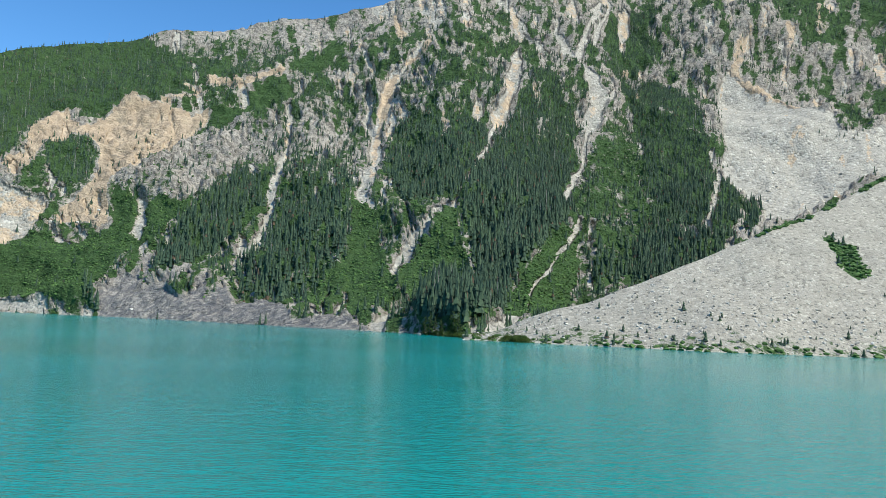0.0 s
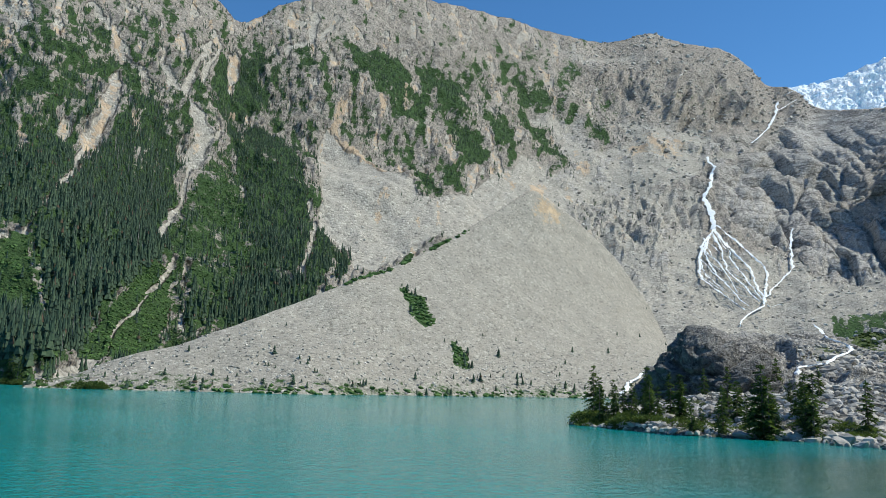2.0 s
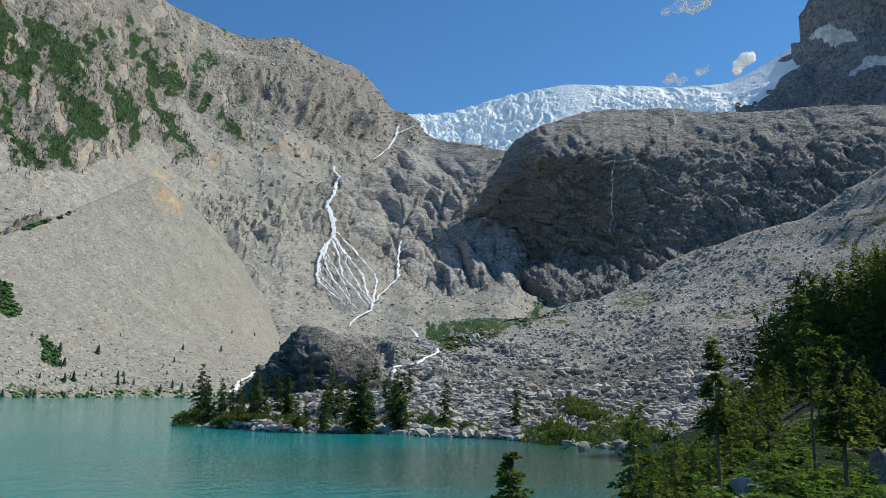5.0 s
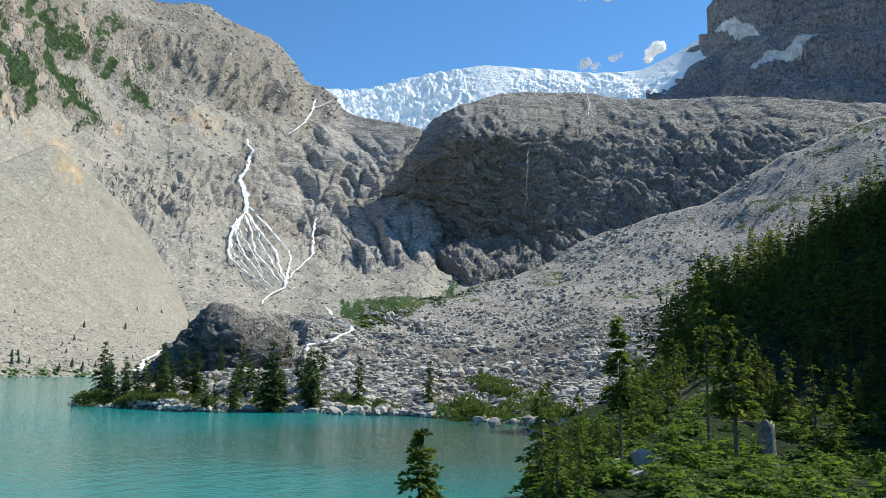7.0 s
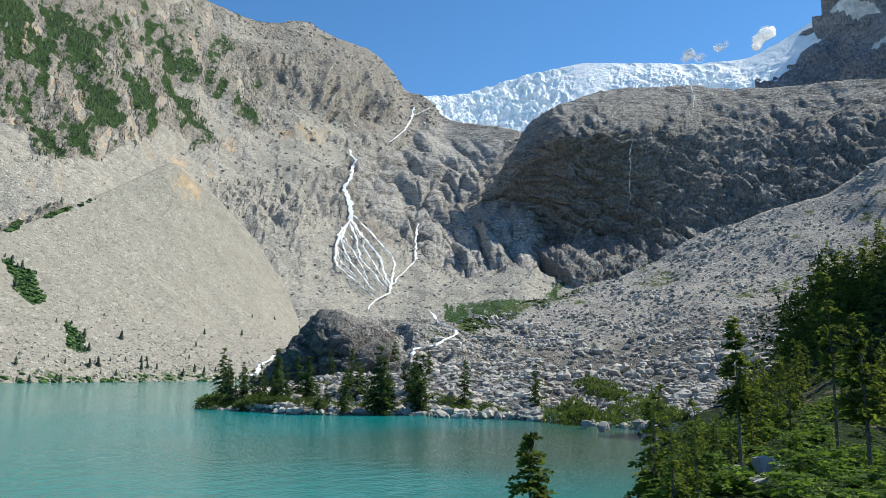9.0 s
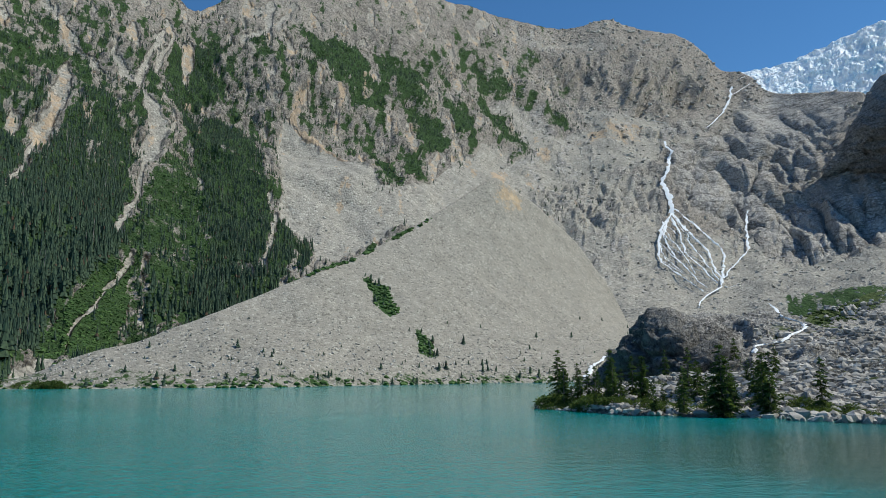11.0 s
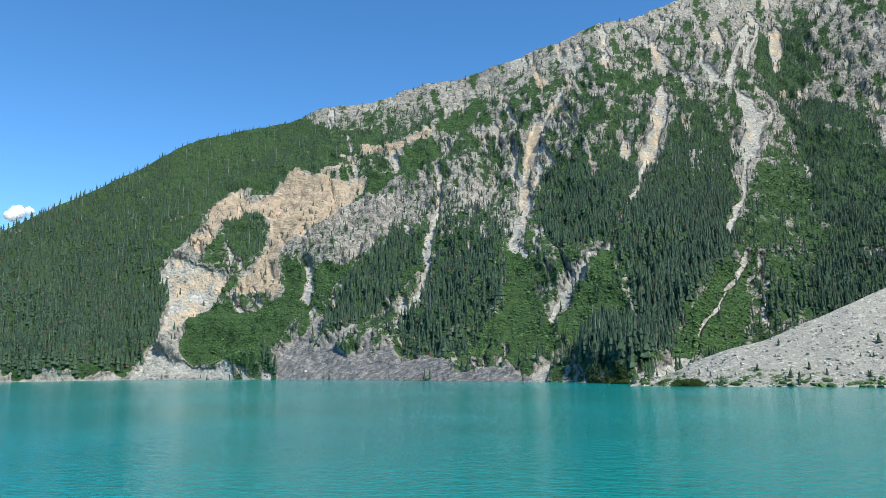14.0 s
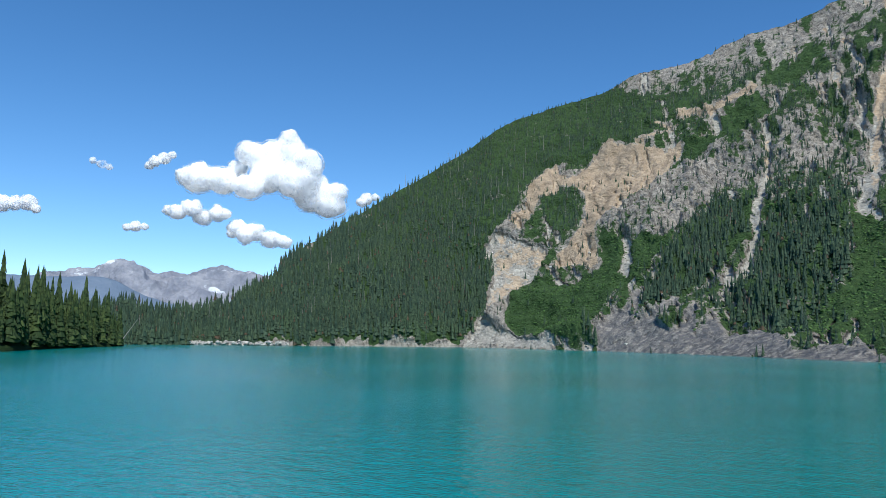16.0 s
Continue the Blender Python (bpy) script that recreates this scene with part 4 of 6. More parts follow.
mv = np.maximum(mv, 0.42 * smooth(-moraine.E, -1.5, 1.0))
tagged(moraine.mesh("moraine", SCREE, (mv, 1.0 + 0 * mv, 0.55 * area(mwa, mwe, [(37, 13.2), (38, 14.9), (39.5, 13.9), (40.1, 11.6), (38.6, 11.9)], 0.9))), "pale grey moraine ridge of loose scree and stones", "moraine", kind="structure")

places = moraine.scatter(0.35 + smooth(-moraine.E, -9, 1), 12000, rng)
size = 0.17 + 1.1 * rng.random(len(places)) ** 4 * (0.4 + 0.6 * smooth(-places[:, 2], -25, -4))
strew("moraine_stones", BLOCKS, places, np.stack([size, size, size * 0.8], -1), rng.random(len(places)) * 6.3, PALESTONE, "loose pale stones on the moraine", "stones")
places = moraine.scatter(smooth(-moraine.E, -0.6, 1.2) + 0.03 * smooth(-moraine.E, -6, -2) + 2 * mv * (moraine.E > 0.5), 220, rng)
strew("saplings", SAPLINGS, places, 0.8 + 2.2 * rng.random(len(places)) ** 2, rng.random(len(places)) * 6.3, FIR_FAR, "small fir saplings along the moraine shore", "saplings")
places = moraine.scatter(2.5 * np.clip(mv - 0.45, 0, 1) + 0.5 * smooth(-moraine.E, 0.7, 1.4) + 5 * smooth(moraine.V, 0.975, 0.99) * smooth(moraine.A, 22, 25) * (1 - smooth(moraine.A, 30, 33)) * smooth(fractal(moraine.P, 14, 3), -0.1, 0.2), 620, rng)
size = 0.8 + 1.6 * rng.random(len(places))
strew("moraine_brush", LUMPS, places, np.stack([size, size, size * 0.7], -1), rng.random(len(places)) * 6.3, BROAD_FAR, "green shrub patches on the moraine", "shrubs")

# ---------------------------------------------------------------- dome, glacier, peak
dome = Sheet(59.5, 112, 540, 200, [(59.5, 10.6), (62, 10.8), (65, 9.7), (66.5, 8.2), (68, 6.8), (70, 6), (112, 6)], [(56, 1020), (62, 960), (65, 860), (68, 740), (112, 580)],
             [(59.5, 11.0), (60.2, 11.9), (61.2, 13.4), (62.6, 15.4), (63.9, 17.4), (64.8, 19), (67.3, 20.3), (71.8, 21.1), (76.2, 21), (81.9, 20.2), (87.9, 19.9), (91.8, 19.3), (97.7, 18.1), (112, 17)],
             [(56, 1080), (62, 1100), (66, 1080), (72, 1120), (80, 1130), (112, 1020)], 1.3)
# its undercut face: a steep wall over a lower apron, below the rounded lip
wall = along(dome.A, [(59.5, 0.8), (62, 1), (64.5, 1), (71, 1), (75, 0.6), (80, 0.3), (90, 0.15), (112, 0.1)])
lo, hi = along(dome.A, [(56, 10.7), (62, 11.0), (66, 10.2), (72, 10.2), (80, 11), (112, 11)]), along(dome.A, [(56, 12), (62, 14.0), (64, 16.2), (67, 18.2), (72, 18.4), (80, 17.6), (112, 15)])
r0, r1 = dome.r[:1], dome.r[-1:]
steep = 0.42 * smooth(dome.E, dome.E[:1], lo) - 0.05 * smooth(dome.E, lo, hi) + 0.63 * smooth(dome.E, hi - 0.6, hi + 3.4)
dome.r = dome.r * (1 - wall) + (r0 + (r1 - r0) * np.minimum(1, steep)) * wall
dome.update()
view = np.stack([dome.A, dome.E, 0 * dome.A], -1)
bent = view + 0.6 * np.stack([fractal(view, 3.0, 3), fractal(view + 31.0, 3.0, 3), 0 * dome.A], -1)
u, w = bent[..., 0] * 0.96 - bent[..., 1] * 0.26, bent[..., 0] * 0.26 + bent[..., 1] * 0.96
bedding = np.stack([u * 0.35, w, 0 * u], -1)
dome.push(fractal(dome.P, 190, 3) * 16 + blocks(bedding, 1.3) * 12 + blocks(bedding + 33.0, 0.55) * 7 + blocks(bent + 5.0, 0.26) * 3 + fractal(bedding, 0.5, 4, True) * 3.2 + fractal(view + 4.0, 0.25, 3, True) * 1.2 - 20, 0.06, 0.25)
zero = np.zeros_like(dome.A)
# the cap gets the pale slab colour to imitate sunlight on it
tagged(dome.mesh("rock_dome", SLAB, (zero, zero, zero, 0.15 + 0.6 * smooth(dome.V, 0.72, 0.95)), 70.0), "dark glacier-worn rock dome with ledges", "rock face", kind="structure")

glacier = Sheet(54, 92, 460, 110, [(54, 20.2), (57, 17), (63, 15), (70, 17), (92, 18.5)], [(54, 1600), (92, 1500)],
                [(54, 20.6), (56.3, 20.8), (59.5, 21), (62.3, 21.8), (64.6, 22.4), (69.2, 23.1), (73.6, 22.8), (77.9, 22.3), (81.6, 22.2), (84.3, 23.2), (86.7, 24.3), (92, 25)],
                [(54, 1850), (92, 1850)])
serac = -np.abs(fractal(glacier.P * np.array([1, 1, 0.4]), 44, 4)) * 24 - np.abs(fractal(glacier.P + 90.0, 11, 4)) * 6 + 8
broken = 1 - 0.85 * smooth(glacier.A, 66, 69) * (1 - smooth(glacier.A, 70, 75)) - 0.75 * smooth(glacier.A, 78, 83)
glacier.push(serac * broken * (1 - 0.5 * smooth(glacier.A, 71, 74) * smooth(glacier.V, 0.6, 0.9)), 0.06, 0.4)
tagged(glacier.mesh("glacier", ICE), "white and pale blue crevassed glacier tongue", "glacier", kind="structure").data.shade_flat()

peak = Sheet(82, 115, 200, 90, [(82, 19.5), (115, 15)], [(82, 1500), (115, 1300)],
             [(83.3, 20.3), (85.2, 21.9), (86.5, 24.1), (87.7, 25.8), (88.3, 27.9), (90.3, 29.5)] + [(100, 31), (115, 30)], [(82, 1860), (115, 1700)])
peak.push(fractal(peak.P, 130, 6, True) * 25 + fractal(peak.P, 25, 4) * 5)
zero = np.zeros_like(peak.A)
pw = peak.warp(0.8, 0.12)
snow = np.maximum(area(*pw, [(87.6, 24), (88.7, 24.5), (89.8, 24.6), (90.6, 23.8), (89.1, 23.8)], 0.08), gully(*pw, [(90, 21.4), (91, 21.8), (93.1, 22)], 0.2, 0.3))
snow = np.maximum(snow, gully(*pw, [(90.1, 21.4), (91.5, 21.8), (94.6, 22.7)], 0.15, 0.25))
tagged(peak.mesh("rock_peak", PEAK, (zero, zero, snow)), "dark shaded rock peak above the glacier", "mountain", kind="structure")

# ---------------------------------------------------------------- talus slope and peninsula
t_foot_r = [(40, 90), (44, 87), (50, 80), (60, 80), (66, 74), (73, 68), (78, 60), (112, 40)]
talus = Sheet(56, 112, 420, 150, [(a, -math.degrees(math.atan(EYE / r))) for a, r in t_foot_r], t_foot_r,
              [(56, 2.6), (59.4, 3.4), (64.6, 5.0), (70.7, 6.9), (75.1, 8.4), (77.7, 10.1), (81.5, 11.2), (86.8, 12.6), (91.6, 15.2), (97.6, 17.3), (112, 19)],
              [(56, 135), (64, 175), (72, 210), (78, 235), (90, 250), (112, 250)])
tw = talus.warp(1.0, 0.3)
talus.push(fractal(talus.P, 30, 3) * 2.0 + fractal(talus.P, 6, 2) * 0.35)
GRASS = [(58.1, 4.2), (59.8, 4.7), (62.4, 4.7), (66.4, 5.8), (69.4, 6.5), (71.2, 7.4), (70.3, 6.7), (67.7, 5.5), (64.4, 4.1), (60.8, 2.8), (58.8, 3.1)]
tv = np.maximum((0.75 + 0.6 * fractal(talus.P, 7, 3)) * area(*tw, GRASS, 0.5), area(*tw, [(68.2, -0), (72.4, 0.9), (76.7, -1.8), (75.5, -3.5), (68.6, -3.3)], 0.3) * 0.35)
tv = np.maximum(tv, 0.45 * smooth(fractal(talus.P, 20, 4), 0.1, 0.4) * smooth(talus.V, 0.45, 0.7))
talus_ob = tagged(talus.mesh("talus_slope", TALUS, (tv, 0.25 + 0.5 * smooth(talus.V, 0.3, 0.8), 0 * tv)), "grey boulder talus slope with patches of grass", "talus", kind="structure")

# rocky peninsula below the falls
pen = Sheet(40.5, 66, 240, 60, [(40, -3.2), (66, -3.7)], [(40, 91), (47, 80), (60, 80), (66, 74)], [(40.5, -2.9), (42, -2.3), (46, -1.5), (50, -0.7), (56, -0.2), (60, 0.4), (66, 0.8)],
            [(40.5, 94), (46, 104), (54, 108), (66, 110)])
pen.push(fractal(pen.P, 8, 4) * 0.7)
pv = 0.35 + 0.35 * fractal(pen.P, 6, 3)
peninsula = tagged(pen.mesh("peninsula", TALUS, (pv, 0 * pv + 0.2, 0 * pv)), "bouldery peninsula with shrubs at the lake's edge", "shore", kind="structure")

# ice-worn outcrop between the two streams
crop = Sheet(44.0, 61, 320, 130, [(44, -2.2), (61, -1.2)], [(44, 122), (48, 113), (52, 107), (61, 106)],
             [(44, -1.6), (45.0, -0.9), (46.2, 0.4), (47.3, 1.9), (48.0, 3.0), (48.6, 3.9), (50.2, 4.2), (52, 3.6), (54, 3.4), (56.5, 3.6), (58.4, 3.6), (59.6, 2.6), (61, 1.0)],
             [(44, 136), (49, 132), (53, 150), (61, 165)], along(np.linspace(44, 61, 320), [(44, 5), (51, 5), (54.5, 1.5), (61, 1.0)]))
bed = crop.P @ np.array([[1, 0, 0.3], [0, 1, 0], [-0.35, 0, 2.6]])
crop.push(fractal(crop.P, 16, 3) * 1.6 + blocks(bed, 11) * 3.4 + blocks(bed + 9.0, 4) * 1.3 + fractal(bed, 3, 4, True) * 0.5 - 2.4, 0.06, 0.4)
cz = np.zeros_like(crop.A)
cv = 0.3 * smooth(crop.A, 58, 60) + 0.35 * fractal(crop.P, 5, 3)
tagged(crop.mesh("rock_outcrop", CROP, (cv, cz, cz, np.maximum(0.8 * smooth(crop.V, 0.55, 0.8), 0.9 * smooth(crop.A, 53, 55.5)) * smooth(crop.A, 48, 53)), back=(1.15, 0.6)), "ice-worn dark rock outcrop between two streams", "rock", kind="structure")

near_w = (120 / np.hypot(talus.P[..., 0], talus.P[..., 1])) ** 2
places = talus.scatter(near_w * (1 - tv * 0.8) * (1 - 0.6 * smooth(talus.A, 84, 92)) * (0.35 + smooth(fractal(talus.P, 16, 3), -0.25, 0.3)), 20000, rng)
size = (0.0032 + 0.0115 * rng.random(len(places)) ** 3.2) * np.hypot(places[:, 0], places[:, 1])
size *= (1 - 0.62 * smooth(np.hypot(places[:, 0], places[:, 1]), 85, 180)) * (1.0 + 0.6 * smooth(fractal(places, 12, 2), -0.1, 0.4))
places[:, 2] += 0.22 * size
strew("talus_boulders", BLOCKS, places, np.stack([size, size, size * 0.85], -1), rng.random(len(places)) * 6.3, STONE, "grey angular boulders of the talus slope", "boulders")
places = pen.scatter(np.ones_like(pen.A), 3200, rng)
size = 0.35 + 1.2 * rng.random(len(places)) ** 2.5
strew("peninsula_boulders", BLOCKS, places, np.stack([size, size, size * 0.85], -1), rng.random(len(places)) * 6.3, STONE, "pale angular boulders heaped on the peninsula", "boulders")

meadow = area(*tw, GRASS, 0.4)
places = talus.scatter(meadow * smooth(fractal(talus.P, 14, 3), -0.1, 0.25), 420, rng)
size = 0.35 + 0.9 * rng.random(len(places)) ** 2
strew("talus_brush", LUMPS, places, np.stack([size, size, size * 0.7], -1), rng.random(len(places)) * 6.3, BROAD, "low green bushes on the upper talus", "shrubs")

# ---------------------------------------------------------------- near hillside and bank
# the brow beyond bearing 100 is out of view, raised to shade this slope
hill = Sheet(71, 118, 240, 90, [(71, -14), (76, -11), (118, -30)], [(71, 22), (80, 14), (118, 6)],
             [(71, -11), (74.5, -5), (77.6, -3.0), (81.3, -0.6), (82.6, 1.3), (84.2, 3.0), (86, 5.6), (90.4, 7.8), (93.8, 10.2), (96.6, 12.2), (99.2, 14.2), (100.6, 24), (102, 34), (104, 38), (110, 38), (118, 32)],
             [(71, 26), (76, 48), (82, 75), (90, 110), (94, 116), (97, 128), (101, 130), (110, 125), (118, 120)], 2.2)
hill.push(fractal(hill.P, 12, 4) * 0.9)
hv = 0.75 + 0.4 * fractal(hill.P, 5, 3)
tagged(hill.mesh("near_hillside", SOIL, (hv, 0 * hv, 0 * hv)), "steep shaded near hillside of brush and rock", "hillside", kind="structure")
bank = Sheet(-290, 70, 240, 40, [(-290, -30), (70, -30)], [(-290, 1), (70, 1)], [(-290, -20), (70, -20)], [(-290, 12), (70, 12)])
BANK_R = [(-290, 15), (-276, 12), (-260, 10), (-242, 8), (-225, 120), (-180, 170), (-120, 150), (-95, 40), (-80, 17), (70, 16)]
BANK_Z = [(-290, -0.4), (-280, 1.5), (-270, 1.2), (-242, 1.0), (-225, 40), (-180, 55), (-120, 30), (-95, 8), (-80, -1.2), (70, -1.2)]
reach, end = along(bank.A, BANK_R), along(bank.A, BANK_Z)
bank.r = 0.02 + reach * bank.V
bank.P = np.stack([bank.r * np.sin(np.radians(bank.A)), bank.r * np.cos(np.radians(bank.A)), 3.4 + (end - 3.4) * bank.V ** 1.6], -1)
bank.P[..., 2] += 0.12 * fractal(bank.P, 1.5, 3) * smooth(bank.V, 0, 0.2)
bank.mesh("bank", SOIL, (0.8 + 0 * bank.A, 0 * bank.A, 0 * bank.A))
tagged(bpy.data.objects["bank"], "brushy bank that the lookout stands on", "bank", kind="structure")

# ---------------------------------------------------------------- left shore
point = Sheet(-82, -60, 120, 30, [(-82, -2.2), (-67, -1.3), (-60, -0.85)], [(-82, 130), (-67, 225), (-60, 335)], [(-82, 6), (-67, 2.8), (-64, 1.6), (-62, 0.8), (-60, -0.6)],
              [(-82, 250), (-67, 290), (-60, 345)])
point.push(fractal(point.P, 20, 3) * 1.5)
tagged(point.mesh("wooded_point", SOIL, (0.8 + 0 * point.A, 0 * point.A, 0 * point.A)), "low wooded point at the lake's end", "shore", kind="structure")

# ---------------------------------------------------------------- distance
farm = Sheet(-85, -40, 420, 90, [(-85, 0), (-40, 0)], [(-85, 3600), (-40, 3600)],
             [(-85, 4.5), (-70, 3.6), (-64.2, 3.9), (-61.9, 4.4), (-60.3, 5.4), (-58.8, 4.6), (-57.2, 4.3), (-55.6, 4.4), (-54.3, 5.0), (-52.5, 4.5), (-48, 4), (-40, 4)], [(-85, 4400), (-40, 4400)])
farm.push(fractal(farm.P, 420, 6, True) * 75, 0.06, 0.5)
tagged(farm.mesh("far_range", FARROCK), "distant rocky peaks paled by painted haze, with snow patches", "mountain", kind="structure")
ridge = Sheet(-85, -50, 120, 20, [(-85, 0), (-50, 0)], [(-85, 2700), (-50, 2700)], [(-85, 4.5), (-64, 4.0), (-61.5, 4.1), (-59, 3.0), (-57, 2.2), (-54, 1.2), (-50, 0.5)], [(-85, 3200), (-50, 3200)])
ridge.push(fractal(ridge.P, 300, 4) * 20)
tagged(ridge.mesh("far_ridge", FARWOOD_HAZE), "distant wooded ridge, blue with painted haze", "mountain", kind="structure")


def cloud(label, r, lobes, material=None):
    """A fair-weather cloud of rounded lobes (bearing, angle of height, radius in degrees), heaped with smaller puffs, in a torn veil."""
    g = np.random.default_rng(len(lobes) + int(r))
    ball = bmesh.new()
    bmesh.ops.create_icosphere(ball, subdivisions=2, radius=1)
    sv = np.array([tuple(x.co) for x in ball.verts])
    sf = np.array([[x.index for x in face.verts] for face in ball.faces])
    ball.free()
    az, el = lobes[0][0], lobes[0][1]
    V, F = [], []
    deg = r * radians(1)
    for a, e, size in lobes:
        c = np.array([(a - az) * deg * math.cos(radians(e)), 0.4 * size * deg * g.normal(), (e - el) * deg])
        puffs = [(c, size * deg * 0.86)]
        for _ in range(5):
            d = g.normal(0, 1, 3)
            d[2] = abs(d[2]) * 0.9 - 0.25
            d /= np.linalg.norm(d)
            puffs.append((c + d * size * deg * 0.62, size * deg * g.uniform(0.28, 0.46)))
        for p, rad in puffs:
            F.append(sf + len(V) * len(sv))
            V.append(p + sv * rad * np.array([1.1, 1.0, 0.9]))
    root = tagged(new("cloud"), label, "cloud")
    big = max(size for _, _, size in lobes) * deg
    a, e = radians(az), radians(el)
    root.matrix_world = pose(r * math.sin(a), r * math.cos(a), EYE + r * math.tan(e), 0, 0, -az)
    for nm, grow, skin in (("billow", 0.94, material or CLOUD), ("veil", 1.10, WISP)):
        me = raw_mesh(nm, np.concatenate([v.mean(0) + (v - v.mean(0)) * grow for v in V]), np.concatenate(F), True)
        me.materials.append(skin)
        ob = new(nm, me)
        ob.parent = root
        fuse = ob.modifiers.new("fuse", "REMESH")
        fuse.mode, fuse.voxel_size, fuse.use_smooth_shade = "VOXEL", big / 10, True
        for size, amount in ((0.6, 0.30), (0.2, 0.12)):
            puff = bpy.data.textures.new("puff", "CLOUDS")
            puff.noise_scale, puff.noise_depth = big * size, 4
            curl = ob.modifiers.new("curl", "DISPLACE")
            curl.texture, curl.texture_coords, curl.strength, curl.mid_level = puff, "LOCAL", big * amount, 0.5
    return root


cloud("large white heaped cumulus cloud", 4550, [(-55.6, 11.6, 1.49), (-53.8, 11.5, 1.41), (-51.9, 11.0, 1.33), (-51.6, 13.8, 1.33), (-49.9, 13.9, 1.57), (-48.7, 14.2, 1.49), (-48.9, 15.2, 0.78), (-50.3, 12.2, 1.76), (-48.1, 11.9, 1.88), (-46.8, 11.1, 1.73), (-45.5, 10.3, 1.49), (-45.1, 11.2, 1.18), (-47.3, 13.2, 1.41), (-52.8, 12.8, 0.86), (-56.5, 11.7, 0.86)])
cloud("small ragged white cloud", 4550, [(-58.1, 12.8, 0.55), (-57.5, 13.0, 0.35), (-58.7, 12.4, 0.47), (-59.1, 12.1, 0.35)])
cloud("small white cumulus cloud", 4550, [(-55.9, 9.2, 0.78), (-56.9, 8.9, 0.71), (-57.5, 9.1, 0.55), (-55.1, 8.7, 0.78), (-54.1, 9.0, 0.71), (-53.5, 9.0, 0.47), (-56.3, 9.6, 0.47)])
cloud("small white cumulus cloud", 4550, [(-52.6, 8.1, 0.78), (-51.4, 7.8, 0.94), (-50.1, 7.3, 0.86), (-49.0, 7.1, 0.63), (-52.0, 7.4, 0.78), (-53.0, 7.5, 0.39)])
cloud("small faint white cloud", 4550, [(-59.7, 7.7, 0.47), (-60.3, 7.6, 0.35), (-59.1, 7.7, 0.31)])
cloud("small white cumulus cloud", 4550, [(-66.6, 8.8, 0.71), (-67.4, 8.6, 0.63), (-68.2, 8.5, 0.71), (-66.1, 8.4, 0.39)])
cloud("scrap of white cloud on the ridge", 4550, [(-42.9, 10.7, 0.55), (-43.3, 10.4, 0.47), (-42.2, 10.8, 0.35)])
cloud("faint shred of cloud", 4550, [(-62.8, 12.1, 0.27), (-62.2, 11.9, 0.35), (-61.7, 11.7, 0.27)], WISP)
cloud("thin white cloud over the glacier", 3000, [(77.3, 27.6, 0.47), (78.4, 27.8, 0.63), (79.6, 27.9, 0.71), (80.5, 28.2, 0.63)], WISP)
cloud("small white cloud behind the ridge", 3000, [(82.9, 23.6, 0.67), (82.4, 23.2, 0.55), (83.2, 23.9, 0.47), (82.2, 22.9, 0.39)])
cloud("faint shred of cloud above the glacier", 3000, [(77.4, 22.9, 0.47), (78.3, 22.7, 0.47), (79.8, 23.3, 0.39), (80.3, 23.5, 0.31), (77.0, 22.7, 0.39)], WISP)

# ---------------------------------------------------------------- falls and streams


def nearest(az, el, sheets):
    """The nearest ground on a bearing at an angle of height."""
    best = None
    for sh in sheets:
        if sh.az0 <= az <= sh.az1:
            e0, e1 = np.interp(az, sh.A[0], sh.foot_el), np.interp(az, sh.A[0], sh.brow_el)
            if e0 - 0.6 <= el <= e1 + 0.6:
                p = sh.at(np.array([az]), np.array([el]))[0]
                if best is None or np.hypot(p[0], p[1]) < np.hypot(best[0], best[1]):
                    best = p
    return best


def strand(line, w0, w1, sheets, seed, parent, lift=0.01):
    """A ribbon of white water down a polyline on the ground, uneven in width."""
    g = np.random.default_rng(seed)
    p = np.array(line, float)
    n = max(8, int(np.hypot(*np.diff(p, axis=0).T).sum() / 0.06))
    u = np.linspace(0, len(p) - 1, n)
    az = np.interp(u, np.arange(len(p)), p[:, 0])
    el = np.interp(u, np.arange(len(p)), p[:, 1])
    wob = np.convolve(g.normal(0, 1, n + 8), np.ones(9) / 9, "valid")
    az = az + 0.16 * wob
    broad = np.convolve(0.05 + 1.8 * g.random(n + 2), np.ones(3) / 3, "valid")
    spots = []
    for k in range(n):
        hits = [sh.sight(az[k], el[k]) for sh in sheets if sh.az0 <= az[k] <= sh.az1]
        spots.append(min([h for h in hits if h is not None], default=None))
    keep = [k for k in range(n) if spots[k] is not None]
    away = np.pad(np.array([spots[k] for k in keep]), 2, "edge")
    away = np.min([away[i:len(away) - 4 + i] for i in range(5)], axis=0) * (1 - lift)
    away = np.convolve(np.pad(away, 4, "edge"), np.ones(9) / 9, "valid")
    rows_ = []
    for k, r in zip(keep, away):
        w = 0.34 * (w0 + (w1 - w0) * k / (n - 1)) * broad[k]
        mid = radians(az[k])
        half = radians(w) / 2
        z = EYE + r * math.tan(radians(el[k]))
        rows_.append([(r * math.sin(mid - half), r * math.cos(mid - half), z - 0.002 * r * half), ((r - 0.4) * math.sin(mid), (r - 0.4) * math.cos(mid), z + 0.15), (r * math.sin(mid + half), r * math.cos(mid + half), z)])
    me = grid_mesh("strand", np.array(rows_))
    me.materials.append(FOAM)
    ob = new("strand", me)
    ob.parent = parent
    return ob


